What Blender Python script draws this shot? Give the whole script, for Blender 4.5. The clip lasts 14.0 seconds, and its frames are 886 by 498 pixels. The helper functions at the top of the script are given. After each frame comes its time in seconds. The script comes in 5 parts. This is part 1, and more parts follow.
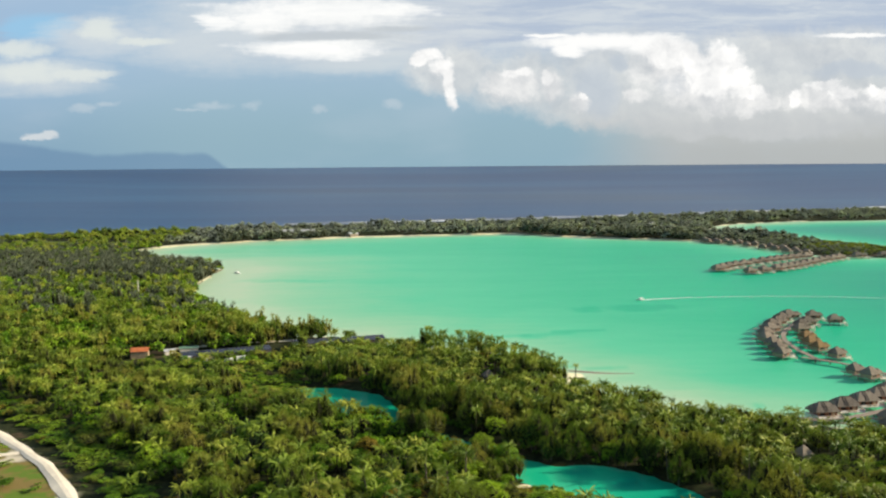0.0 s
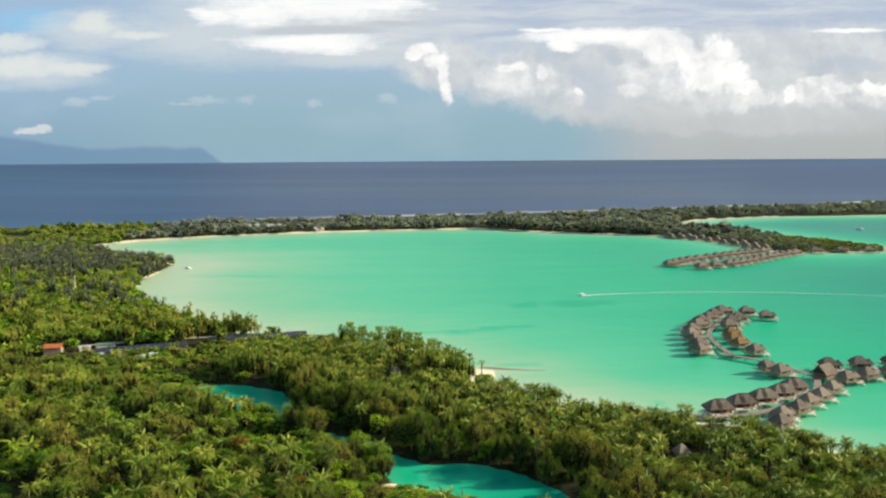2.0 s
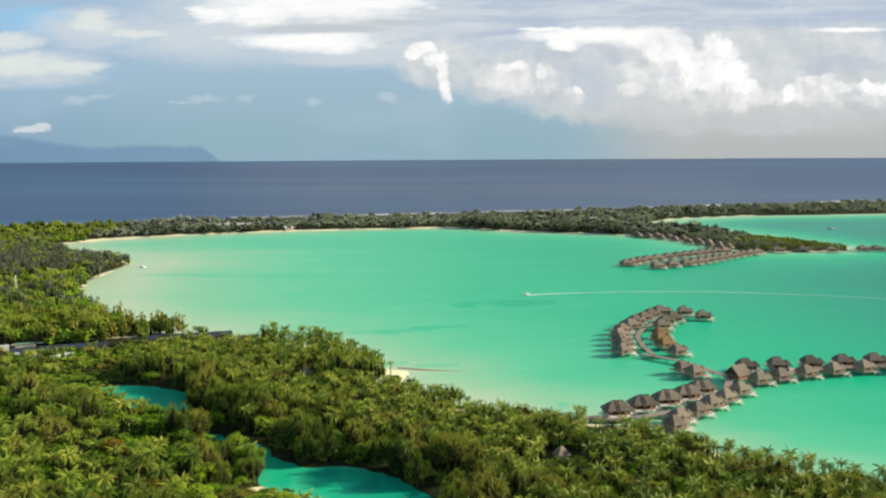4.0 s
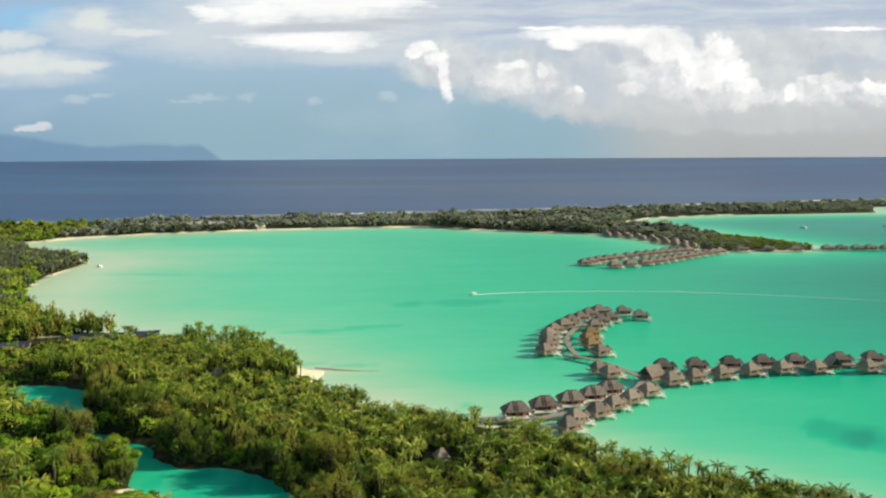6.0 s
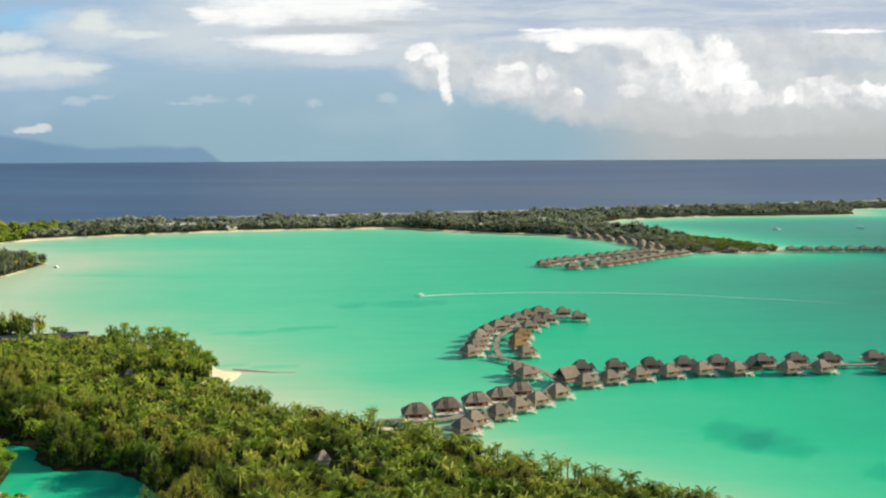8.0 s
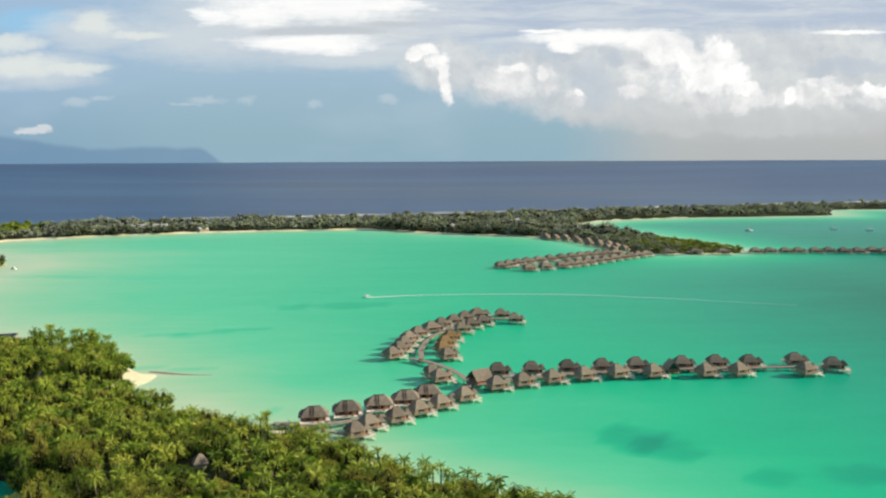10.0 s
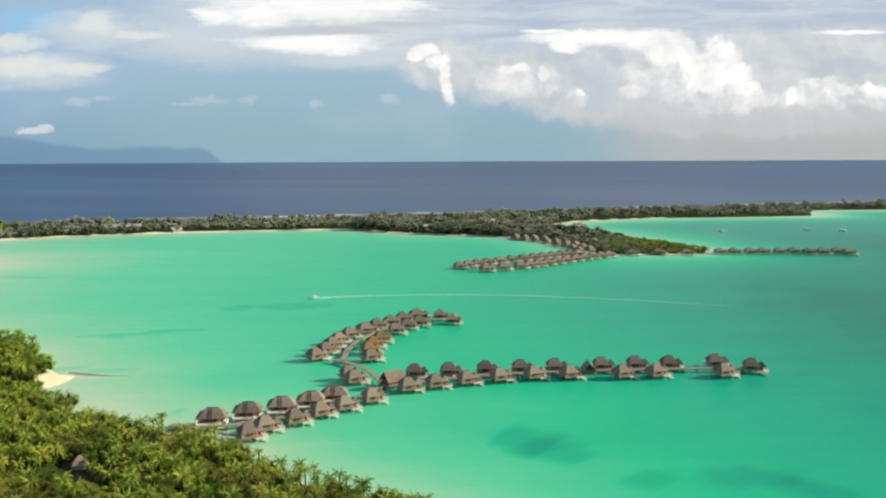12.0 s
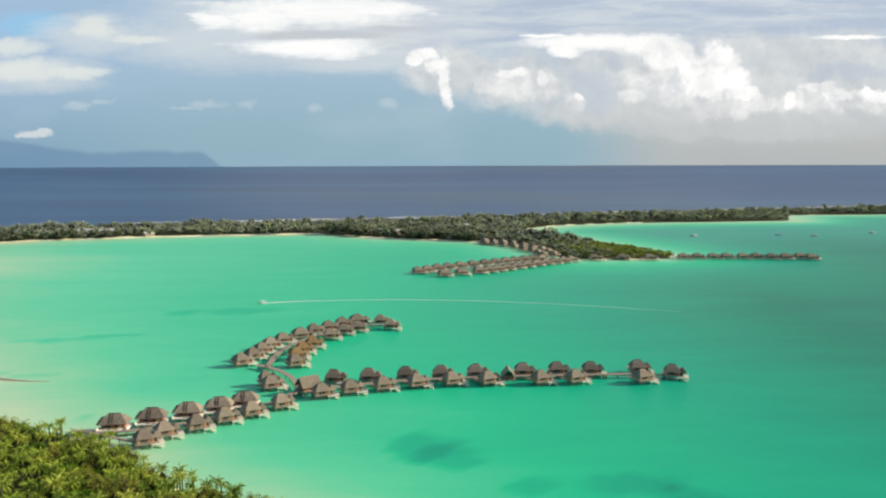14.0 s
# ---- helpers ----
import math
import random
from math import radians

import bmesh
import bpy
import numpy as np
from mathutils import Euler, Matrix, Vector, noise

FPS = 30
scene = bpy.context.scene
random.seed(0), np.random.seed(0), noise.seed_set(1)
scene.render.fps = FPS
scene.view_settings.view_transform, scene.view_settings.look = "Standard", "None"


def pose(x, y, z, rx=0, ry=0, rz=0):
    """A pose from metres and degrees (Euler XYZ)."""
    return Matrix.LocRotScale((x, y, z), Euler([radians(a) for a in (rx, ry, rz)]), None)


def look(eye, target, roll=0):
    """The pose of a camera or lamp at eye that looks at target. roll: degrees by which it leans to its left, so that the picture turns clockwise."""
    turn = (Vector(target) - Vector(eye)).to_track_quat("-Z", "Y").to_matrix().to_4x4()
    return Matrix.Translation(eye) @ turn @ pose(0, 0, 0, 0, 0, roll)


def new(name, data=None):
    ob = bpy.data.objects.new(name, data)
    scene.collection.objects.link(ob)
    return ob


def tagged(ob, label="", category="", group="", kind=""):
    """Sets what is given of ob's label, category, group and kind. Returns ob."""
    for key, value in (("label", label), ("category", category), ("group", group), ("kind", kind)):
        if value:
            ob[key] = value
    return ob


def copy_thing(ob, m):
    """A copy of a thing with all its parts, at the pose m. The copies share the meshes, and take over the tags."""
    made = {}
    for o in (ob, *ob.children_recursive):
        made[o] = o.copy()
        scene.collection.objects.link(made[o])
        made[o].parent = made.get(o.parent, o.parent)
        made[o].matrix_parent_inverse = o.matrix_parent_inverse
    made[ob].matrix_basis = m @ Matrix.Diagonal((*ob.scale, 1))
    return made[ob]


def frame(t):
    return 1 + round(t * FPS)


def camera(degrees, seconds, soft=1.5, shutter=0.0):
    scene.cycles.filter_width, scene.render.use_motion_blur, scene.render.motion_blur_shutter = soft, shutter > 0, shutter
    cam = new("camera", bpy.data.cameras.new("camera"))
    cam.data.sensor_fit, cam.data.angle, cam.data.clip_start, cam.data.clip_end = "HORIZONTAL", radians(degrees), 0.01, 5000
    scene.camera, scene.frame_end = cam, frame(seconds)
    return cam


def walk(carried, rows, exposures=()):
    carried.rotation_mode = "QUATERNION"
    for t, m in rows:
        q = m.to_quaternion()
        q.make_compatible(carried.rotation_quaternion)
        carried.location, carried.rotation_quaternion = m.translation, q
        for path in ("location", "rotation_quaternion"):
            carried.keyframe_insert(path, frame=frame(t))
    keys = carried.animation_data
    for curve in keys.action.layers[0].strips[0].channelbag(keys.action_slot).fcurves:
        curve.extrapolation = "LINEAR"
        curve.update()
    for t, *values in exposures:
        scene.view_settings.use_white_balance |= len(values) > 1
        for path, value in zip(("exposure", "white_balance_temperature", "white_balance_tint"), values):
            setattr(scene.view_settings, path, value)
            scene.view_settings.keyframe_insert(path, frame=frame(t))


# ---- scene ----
cam = camera(56.2, 14.0, soft=2.2)
PATH = [
    (0, (3.49, -1.74, 101.67), (4.49, 197.16, 81.07), -0.46),
    (0.5, (13.39, -1.22, 101.77), (14.79, 197.68, 80.87), -0.45),
    (1, (23.06, -0.55, 101.65), (24.66, 198.35, 80.45), -0.43),
    (1.5, (33.21, 0.52, 101.47), (35.21, 199.32, 79.87), -0.41),
    (2, (43.68, 1.74, 101.44), (45.88, 200.54, 79.54), -0.39),
    (2.5, (53.96, 2.65, 101.31), (56.16, 201.45, 79.41), -0.38),
    (3, (64.04, 3.58, 101.18), (66.34, 202.28, 79.18), -0.36),
    (5.5, (113.35, 7.45, 100.63), (115.75, 206.15, 78.33), -0.32),
    (6, (123.43, 8.1, 100.46), (125.63, 206.9, 78.06), -0.31),
    (6.5, (133.41, 8.74, 100.13), (135.61, 207.44, 77.83), -0.3),
    (7, (142.76, 9.53, 99.86), (144.96, 208.33, 77.66), -0.3),
    (7.5, (151.95, 10.28, 99.51), (154.25, 208.98, 77.41), -0.3),
    (8, (161.35, 11.07, 99.09), (163.65, 209.87, 77.19), -0.28),
    (10.5, (209.49, 12.88, 99.15), (211.59, 211.68, 77.45), -0.26),
    (11, (218.88, 12.91, 99.24), (220.68, 211.71, 77.54), -0.26),
    (11.5, (228.67, 12.94, 99.31), (230.57, 211.74, 77.61), -0.25),
    (12, (238.48, 12.83, 99.39), (240.38, 211.63, 77.69), -0.25),
    (12.5, (248.3, 12.87, 99.49), (250.1, 211.67, 77.89), -0.25),
    (13, (257.32, 12.76, 99.54), (259.22, 211.56, 78.04), -0.22),
    (13.5, (266.16, 12.67, 99.69), (268.26, 211.57, 78.69), -0.19),
    (14, (274.61, 12.58, 99.86), (276.81, 211.48, 79.16), -0.19),
]
walk(cam, [(t, look(eye, target, roll)) for t, eye, target, roll in PATH])

# ---- sun, sky and clouds ----
SUN_EL, SUN_AZ = 23.0, 85.0          # degrees; azimuth clockwise from +y
sun = new("sun", bpy.data.lights.new("sun", "SUN"))
sun.data.energy, sun.data.angle, sun.data.color = 6.6, radians(0.6), (1.0, 0.86, 0.66)
sun_dir = Vector((math.sin(radians(SUN_AZ)) * math.cos(radians(SUN_EL)),
                  math.cos(radians(SUN_AZ)) * math.cos(radians(SUN_EL)), math.sin(radians(SUN_EL))))
sun.matrix_world = look((600, -300, 500), Vector((600, -300, 500)) - sun_dir)


class Graph:
    """A small helper that wires shader nodes."""

    def __init__(self, tree):
        self.tree = tree
        tree.nodes.clear()

    def put(self, socket, value):
        if isinstance(value, bpy.types.NodeSocket):
            self.tree.links.new(value, socket)
        elif value is not None:
            socket.default_value = value

    def node(self, kind, out=0, ins=None, operation=None, use_clamp=False, smooth=False, attribute_name=None):
        n = self.tree.nodes.new(kind)
        if operation:
            n.operation = operation
        if use_clamp:
            n.use_clamp = True
        if smooth:
            n.interpolation_type = "SMOOTHSTEP"
        if attribute_name:
            n.attribute_name = attribute_name
        for key, value in (ins or {}).items():
            self.put(n.inputs[key], value)
        return n.outputs[out] if len(n.outputs) else n

    def m(self, op, a, b=None, c=None, clamp=False):
        ins = {0: a}
        if b is not None:
            ins[1] = b
        if c is not None:
            ins[2] = c
        return self.node("ShaderNodeMath", 0, ins, operation=op, use_clamp=clamp)

    def v(self, op, a, b=None, out=0, scale=None):
        ins = {0: a}
        if b is not None:
            ins[1] = b
        if scale is not None:
            ins["Scale"] = scale
        return self.node("ShaderNodeVectorMath", out, ins, operation=op)

    def xyz(self, x, y, z=0.0):
        return self.node("ShaderNodeCombineXYZ", 0, {0: x, 1: y, 2: z})

    def step(self, x, lo, hi):
        return self.node("ShaderNodeMapRange", 0, {"Value": x, "From Min": lo, "From Max": hi},
                         smooth=True)

    def mix(self, f, a, b, blend="MIX"):
        n = self.tree.nodes.new("ShaderNodeMix")
        n.data_type, n.blend_type, n.clamp_factor = "RGBA", blend, True
        self.put(n.inputs[0], f)
        self.put(n.inputs[6], rgba(a))
        self.put(n.inputs[7], rgba(b))
        return n.outputs[2]

    def noise(self, vec, scale, detail=4.0, rough=0.55, out=0, distort=0.0):
        return self.node("ShaderNodeTexNoise", out, {"Vector": vec, "Scale": scale, "Detail": detail,
                                                     "Roughness": rough, "Distortion": distort})

    def ramp(self, f, stops, interp="LINEAR"):
        n = self.tree.nodes.new("ShaderNodeValToRGB")
        n.color_ramp.interpolation = interp
        el = n.color_ramp.elements
        while len(el) < len(stops):
            el.new(0.5)
        for e, (p, c) in zip(el, stops):
            e.position, e.color = p, rgba(c)
        self.put(n.inputs[0], f)
        return n.outputs[0]


def rgba(c):
    return (*c, 1.0) if isinstance(c, tuple) and len(c) == 3 else c


def srgb(r, g, b):
    return tuple(((c / 255 + 0.055) / 1.055) ** 2.4 if c > 10 else c / 3295 for c in (r, g, b))


world = bpy.data.worlds.new("world")
scene.world = world
world.use_nodes = True
g = Graph(world.node_tree)
way = g.node("ShaderNodeTexCoord", 0)
dy, dz = (g.node("ShaderNodeSeparateXYZ", i, {0: way}) for i in (1, 2))
# a flat chart of the sky ahead, in thousandths of the focal length over 1.468
PITCH, YAW, LEAN = radians(-6.43), radians(0.634), 0.0055
fore = Vector((math.sin(YAW) * math.cos(PITCH), math.cos(YAW) * math.cos(PITCH), math.sin(PITCH)))
right = Vector((math.cos(YAW), -math.sin(YAW), 0.0))
over = right.cross(fore)
ahead = g.m("MAXIMUM", g.v("DOT_PRODUCT", way, tuple(fore), out=1), 0.2)
level_x = g.m("DIVIDE", g.v("DOT_PRODUCT", way, tuple(right), out=1), ahead)
level_y = g.m("DIVIDE", g.v("DOT_PRODUCT", way, tuple(over), out=1), ahead)
sx = g.m("MULTIPLY_ADD", g.m("MULTIPLY_ADD", level_y, -LEAN, level_x), 1.4683, 0.784)
sy = g.m("MULTIPLY_ADD", g.m("MULTIPLY_ADD", level_x, LEAN, level_y), -1.4683, 0.441)
chart = g.xyz(sx, sy)


def turbulence(place, scale, detail=5.0, rough=0.6):
    return g.v("SUBTRACT", g.noise(place, scale, detail, rough, out=1), (0.5, 0.5, 0.5))


def shifted(*moves):
    """The chart pushed about by turbulence: pairs of a field and its reach."""
    place = chart
    for field, reach in moves:
        place = g.v("ADD", place, g.v("MULTIPLY", field, (reach[0], reach[1], 0)))
    return place


def clouds(place, blobs):
    """The strongest of some soft ovals (x, y, half width, half height)."""
    best = None
    for x, y, rx, ry in blobs:
        q = g.v("MULTIPLY", g.v("SUBTRACT", place, (x / 1000, y / 1000, 0)), (1000 / rx, 1000 / ry, 0))
        d = g.m("SUBTRACT", 1.0, g.v("DOT_PRODUCT", q, q, out=1))
        best = d if best is None else g.m("MAXIMUM", best, d)
    return best


def cover(amount, lo, hi, most=1.0):
    return g.m("MULTIPLY", g.step(amount, lo, hi), most)


billow = turbulence(chart, 13.0)
curl = turbulence(chart, 42.0, 4.0)
drift = turbulence(g.v("MULTIPLY", chart, (3.0, 16.0, 1.0)), 1.6)
puffed = shifted((billow, (0.05, 0.05)), (curl, (0.022, 0.022)))
heaped = shifted((billow, (0.035, 0.035)), (curl, (0.020, 0.020)))
streaked = shifted((drift, (0.22, 0.030)), (curl, (0.012, 0.006)))
# cauliflower relief, lit from the upper right
lump_a, lump_b = g.noise(heaped, 24.0, 5.0, 0.62), g.noise(g.v("ADD", heaped, (0.011, -0.013, 0)), 24.0, 5.0, 0.62)
big_a, big_b = g.noise(puffed, 8.0, 4.0, 0.5), g.noise(g.v("ADD", puffed, (0.03, -0.035, 0)), 8.0, 4.0, 0.5)
relief = g.m("ADD", g.m("MULTIPLY", g.m("SUBTRACT", lump_a, lump_b), 1.5), g.m("MULTIPLY", g.m("SUBTRACT", big_a, big_b), 1.6))
lit = g.m("ADD", relief, 0.5, clamp=True)
fray = g.noise(g.v("ADD", chart, (3.1, 1.7, 0)), 60.0, 5.0, 0.65)
wear = g.m("ADD", g.m("MULTIPLY", g.m("SUBTRACT", lump_a, 0.5), 2.6), g.m("MULTIPLY", g.m("SUBTRACT", fray, 0.5), 1.6))
tear = g.m("ADD", g.m("MULTIPLY", g.m("SUBTRACT", g.noise(g.v("MULTIPLY", chart, (9.0, 40.0, 1.0)), 1.0, 6.0, 0.65), 0.5), 3.2), g.m("MULTIPLY", g.m("SUBTRACT", fray, 0.5), 1.4))


def eaten(amount, by, share=1.0):
    """Ragged edges: the oval is worn away by turbulence."""
    return g.m("ADD", amount, g.m("MULTIPLY", by, share))


nishita = g.node("ShaderNodeTexSky")
nishita.node.sky_type, nishita.node.sun_disc = "NISHITA", False
nishita.node.sun_elevation, nishita.node.sun_rotation = radians(SUN_EL), radians(SUN_AZ)
nishita.node.dust_density = 1.5
clear = g.v("SCALE", nishita, scale=0.09)
# the hazy sky behind the clouds
veil = g.mix(g.step(sy, 0.04, 0.24), srgb(170, 196, 219), srgb(150, 184, 201))
veil = g.mix(cover(sx, 0.40, -0.05, 0.55), veil, g.mix(g.step(sy, 0.10, 0.27), srgb(160, 190, 222), srgb(122, 160, 194)))
veil = g.mix(g.m("MULTIPLY", g.step(sx, 0.98, 1.22), g.step(sy, 0.08, 0.16)), veil, g.mix(g.step(sy, 0.17, 0.26), srgb(204, 207, 208), srgb(186, 191, 192)))
overhead = g.m("MAXIMUM", g.step(dz, 0.22, 0.6), g.step(dy, 0.25, -0.35))
sky = g.mix(g.m("MULTIPLY_ADD", overhead, -0.62, 0.90), clear, veil)
gap = clouds(streaked, [(50, 32, 70, 26)])
sky = g.mix(cover(gap, -0.6, 0.9, 0.6), sky, srgb(148, 204, 238))
rain = g.noise(g.v("MULTIPLY", chart, (1.0, 2.5, 1.0)), 3.0, 4.0, 0.5)
sky = g.mix(cover(rain, 0.45, 0.75, 0.22), sky, srgb(196, 208, 220))
# streaked high cloud across the top
high = g.noise(g.v("MULTIPLY", streaked, (1.0, 8.0, 1.0)), 5.0, 6.0, 0.62)
band = g.m("MULTIPLY", g.step(sx, 0.22, 0.62), g.step(sy, 0.125, 0.055))
sky = g.mix(g.m("MULTIPLY", band, 0.85), sky, g.mix(g.step(high, 0.36, 0.64), srgb(183, 195, 213), srgb(214, 220, 225)))
halo = clouds(streaked, [(520, 40, 330, 78), (330, 62, 150, 48), (620, 92, 180, 30), (160, 50, 110, 42), (40, 118, 150, 34)])
sky = g.mix(cover(eaten(halo, tear, 0.3), -0.5, 1.1, 0.62), sky, srgb(222, 226, 226))
sheet = clouds(streaked, [(560, 6, 165, 26), (450, 22, 70, 22), (690, 6, 80, 12), (545, 72, 112, 15), (600, 78, 45, 12), (368, 24, 30, 16)])
pale = clouds(shifted((drift, (0.10, 0.02)), (curl, (0.03, 0.014))), [(165, 38, 34, 20), (235, 58, 55, 8), (20, 72, 52, 15), (35, 112, 85, 18), (125, 118, 55, 10)])
sky = g.mix(cover(eaten(pale, wear, 0.4), -0.8, 1.0, 0.85), sky, srgb(226, 232, 228))
shred = g.step(g.noise(g.v("MULTIPLY", streaked, (4.0, 26.0, 1.0)), 1.0, 5.0, 0.6), 0.15, 0.6)
sky = g.mix(g.m("MULTIPLY", g.m("MULTIPLY", g.step(eaten(sheet, tear, 0.7), -0.9, 1.0), g.m("MULTIPLY_ADD", shred, 0.5, 0.5)), g.step(sx, -0.5, 0.45)), sky, (1.02, 1.02, 1.0))
dark_streak = clouds(streaked, [(590, 47, 130, 8), (700, 36, 70, 6), (520, 52, 60, 5)])
sky = g.mix(cover(eaten(dark_streak, tear), -0.7, 1.0, 0.55), sky, srgb(186, 193, 198))
# the grey body of the heaped clouds, then their bright heads
body = clouds(puffed, [(1130, 130, 190, 75), (1290, 140, 170, 80), (925, 135, 105, 52), (1470, 175, 150, 52), (1420, 95, 200, 50),
                       (1060, 180, 120, 30), (1240, 190, 200, 36), (800, 112, 80, 40), (1330, 215, 230, 18)])
under = g.m("MULTIPLY", g.step(sy, 0.13, 0.23), g.step(sx, 0.90, 1.05))
grey = g.mix(g.m("MULTIPLY", under, 0.75), g.mix(lit, srgb(196, 202, 207), srgb(225, 228, 227)), srgb(194, 197, 198))
sky = g.mix(cover(eaten(body, wear, 0.35), -0.95, 0.75, 0.92), sky, grey)
hollow = clouds(puffed, [(1050, 145, 45, 50), (1190, 135, 34, 26), (1500, 115, 90, 16), (1090, 95, 20, 18)])
sky = g.mix(cover(hollow, -0.4, 0.9, 0.6), sky, srgb(188, 199, 211))
anvil = clouds(shifted((drift, (0.05, 0.010)), (curl, (0.02, 0.008))), [(1060, 62, 130, 15), (1150, 66, 70, 18), (1000, 76, 32, 13), (1500, 52, 60, 4), (960, 50, 40, 4)])
sky = g.mix(cover(eaten(anvil, tear, 0.6), -0.6, 0.7), sky, (1.0, 1.0, 0.985))
soft = clouds(puffed, [(1165, 105, 60, 36), (1235, 150, 70, 40), (1330, 170, 50, 22), (1450, 165, 80, 22), (900, 140, 55, 28), (1545, 172, 40, 22), (968, 140, 22, 30), (1016, 168, 20, 16), (1120, 155, 24, 14)])
sky = g.mix(cover(eaten(soft, wear, 0.7), -0.6, 1.0, 0.85), sky, g.mix(lit, srgb(206, 209, 212), (0.98, 0.97, 0.95)))
heads = clouds(heaped, [(1170, 78, 34, 26), (1212, 86, 24, 24), (1232, 112, 34, 30), (1268, 104, 40, 34), (1288, 126, 34, 28), (1255, 138, 44, 22), (1318, 154, 34, 10),
                        (905, 118, 26, 9), (962, 128, 9, 14), (1022, 160, 7, 5),
                        (752, 84, 24, 12), (776, 104, 20, 18), (789, 138, 11, 36), (735, 94, 14, 8),
                        (1398, 164, 8, 16), (1445, 140, 30, 10), (1480, 154, 26, 9), (1540, 156, 16, 12), (1562, 162, 14, 10)])
bright = g.mix(g.m("ADD", lit, 0.12, clamp=True), srgb(218, 220, 222), (1.08, 1.07, 1.045))
sky = g.mix(cover(eaten(heads, wear, 0.95), -0.75, 0.55), sky, bright)
# small clouds low over the sea
faint = shifted((curl, (0.03, 0.016)), (drift, (0.03, 0.006)))
small = clouds(faint, [(60, 226, 34, 7), (78, 221, 16, 7), (40, 229, 18, 4)])
sky = g.mix(cover(eaten(small, wear, 0.6), -0.5, 0.9, 0.75), sky, srgb(224, 227, 228))
wisps = clouds(faint, [(365, 173, 34, 7), (436, 173, 18, 9), (688, 170, 18, 9), (556, 178, 14, 7), (178, 170, 20, 5), (330, 180, 30, 3), (135, 176, 26, 8)])
sky = g.mix(cover(eaten(wisps, wear, 0.9), -0.7, 1.2, 0.5), sky, srgb(200, 212, 220))
# the clouds stand to the north; the sky behind is mostly clear
sky = g.mix(g.step(dy, -0.25, 0.15), g.mix(0.25, clear, srgb(150, 182, 214)), sky)
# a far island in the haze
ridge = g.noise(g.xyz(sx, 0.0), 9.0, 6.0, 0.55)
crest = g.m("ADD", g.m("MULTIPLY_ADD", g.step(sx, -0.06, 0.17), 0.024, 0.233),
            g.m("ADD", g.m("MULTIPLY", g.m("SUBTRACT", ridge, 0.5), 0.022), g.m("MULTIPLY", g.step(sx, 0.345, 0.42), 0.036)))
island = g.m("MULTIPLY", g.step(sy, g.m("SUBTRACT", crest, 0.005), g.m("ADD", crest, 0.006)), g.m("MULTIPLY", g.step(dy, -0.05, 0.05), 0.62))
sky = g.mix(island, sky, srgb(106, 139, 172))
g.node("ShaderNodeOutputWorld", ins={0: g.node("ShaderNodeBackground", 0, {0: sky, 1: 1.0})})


# ---- materials ----
def material(name):
    mat = bpy.data.materials.new(name)
    mat.use_nodes = True
    return mat, Graph(mat.node_tree)


def finish(q, color, rough=0.8, spec=0.3, bump=None, strength=0.3, distance=0.05, metal=0.0, normal=None):
    if bump is not None:
        normal = q.node("ShaderNodeBump", 0, {"Strength": strength, "Distance": distance, "Height": bump})
    ins = {"Base Color": rgba(color), "Roughness": rough, "Specular IOR Level": spec, "Metallic": metal}
    if normal is not None:
        ins["Normal"] = normal
    b = q.node("ShaderNodeBsdfPrincipled", 0, ins)
    q.node("ShaderNodeOutputMaterial", ins={0: b})


def plain(name, color, rough=0.7, spec=0.3, grain=0.25, scale=3.0, metal=0.0):
    """A painted or sawn surface with two scales of variation."""
    mat, q = material(name)
    co = q.node("ShaderNodeTexCoord", 3)
    n1, n2 = q.noise(co, scale, 5.0), q.noise(co, scale * 9, 3.0)
    f = q.m("ADD", q.m("MULTIPLY", n1, 0.65), q.m("MULTIPLY", n2, 0.35))
    lo, hi = tuple(c * (1 - grain) for c in color), tuple(min(1, c * (1 + grain)) for c in color)
    finish(q, q.mix(q.step(f, 0.3, 0.7), lo, hi), rough, spec, n2, 0.3, 0.02, metal)
    return mat


def foliage(name, stops, gloss=0.08, through_light=0.17, vary=0.25):
    """Leaves: the colour varies from tree to tree and from leaf to leaf."""
    mat, q = material(name)
    tint = q.node("ShaderNodeAttribute", 2, attribute_name="tint")
    own = q.node("ShaderNodeObjectInfo", 5)
    leaf = q.node("ShaderNodeNewGeometry", "Random Per Island")
    pick = q.m("FRACT", q.m("ADD", tint, own))
    col = q.ramp(pick, stops)
    col = q.mix(1.0, col, q.mix(leaf, (1 - vary, 1 - vary, 1 - vary), (1 + 0.85 * vary, 1 + 0.8 * vary, 1 + 0.5 * vary)), "MULTIPLY")
    b = q.node("ShaderNodeBsdfPrincipled", 0, {"Base Color": col, "Roughness": 0.5, "Specular IOR Level": gloss})
    t = q.node("ShaderNodeBsdfTranslucent", 0, {0: q.mix(1.0, col, (1.25, 1.2, 0.5), "MULTIPLY")})
    q.node("ShaderNodeOutputMaterial", ins={0: q.node("ShaderNodeMixShader", 0, {0: through_light, 1: b, 2: t})})
    return mat


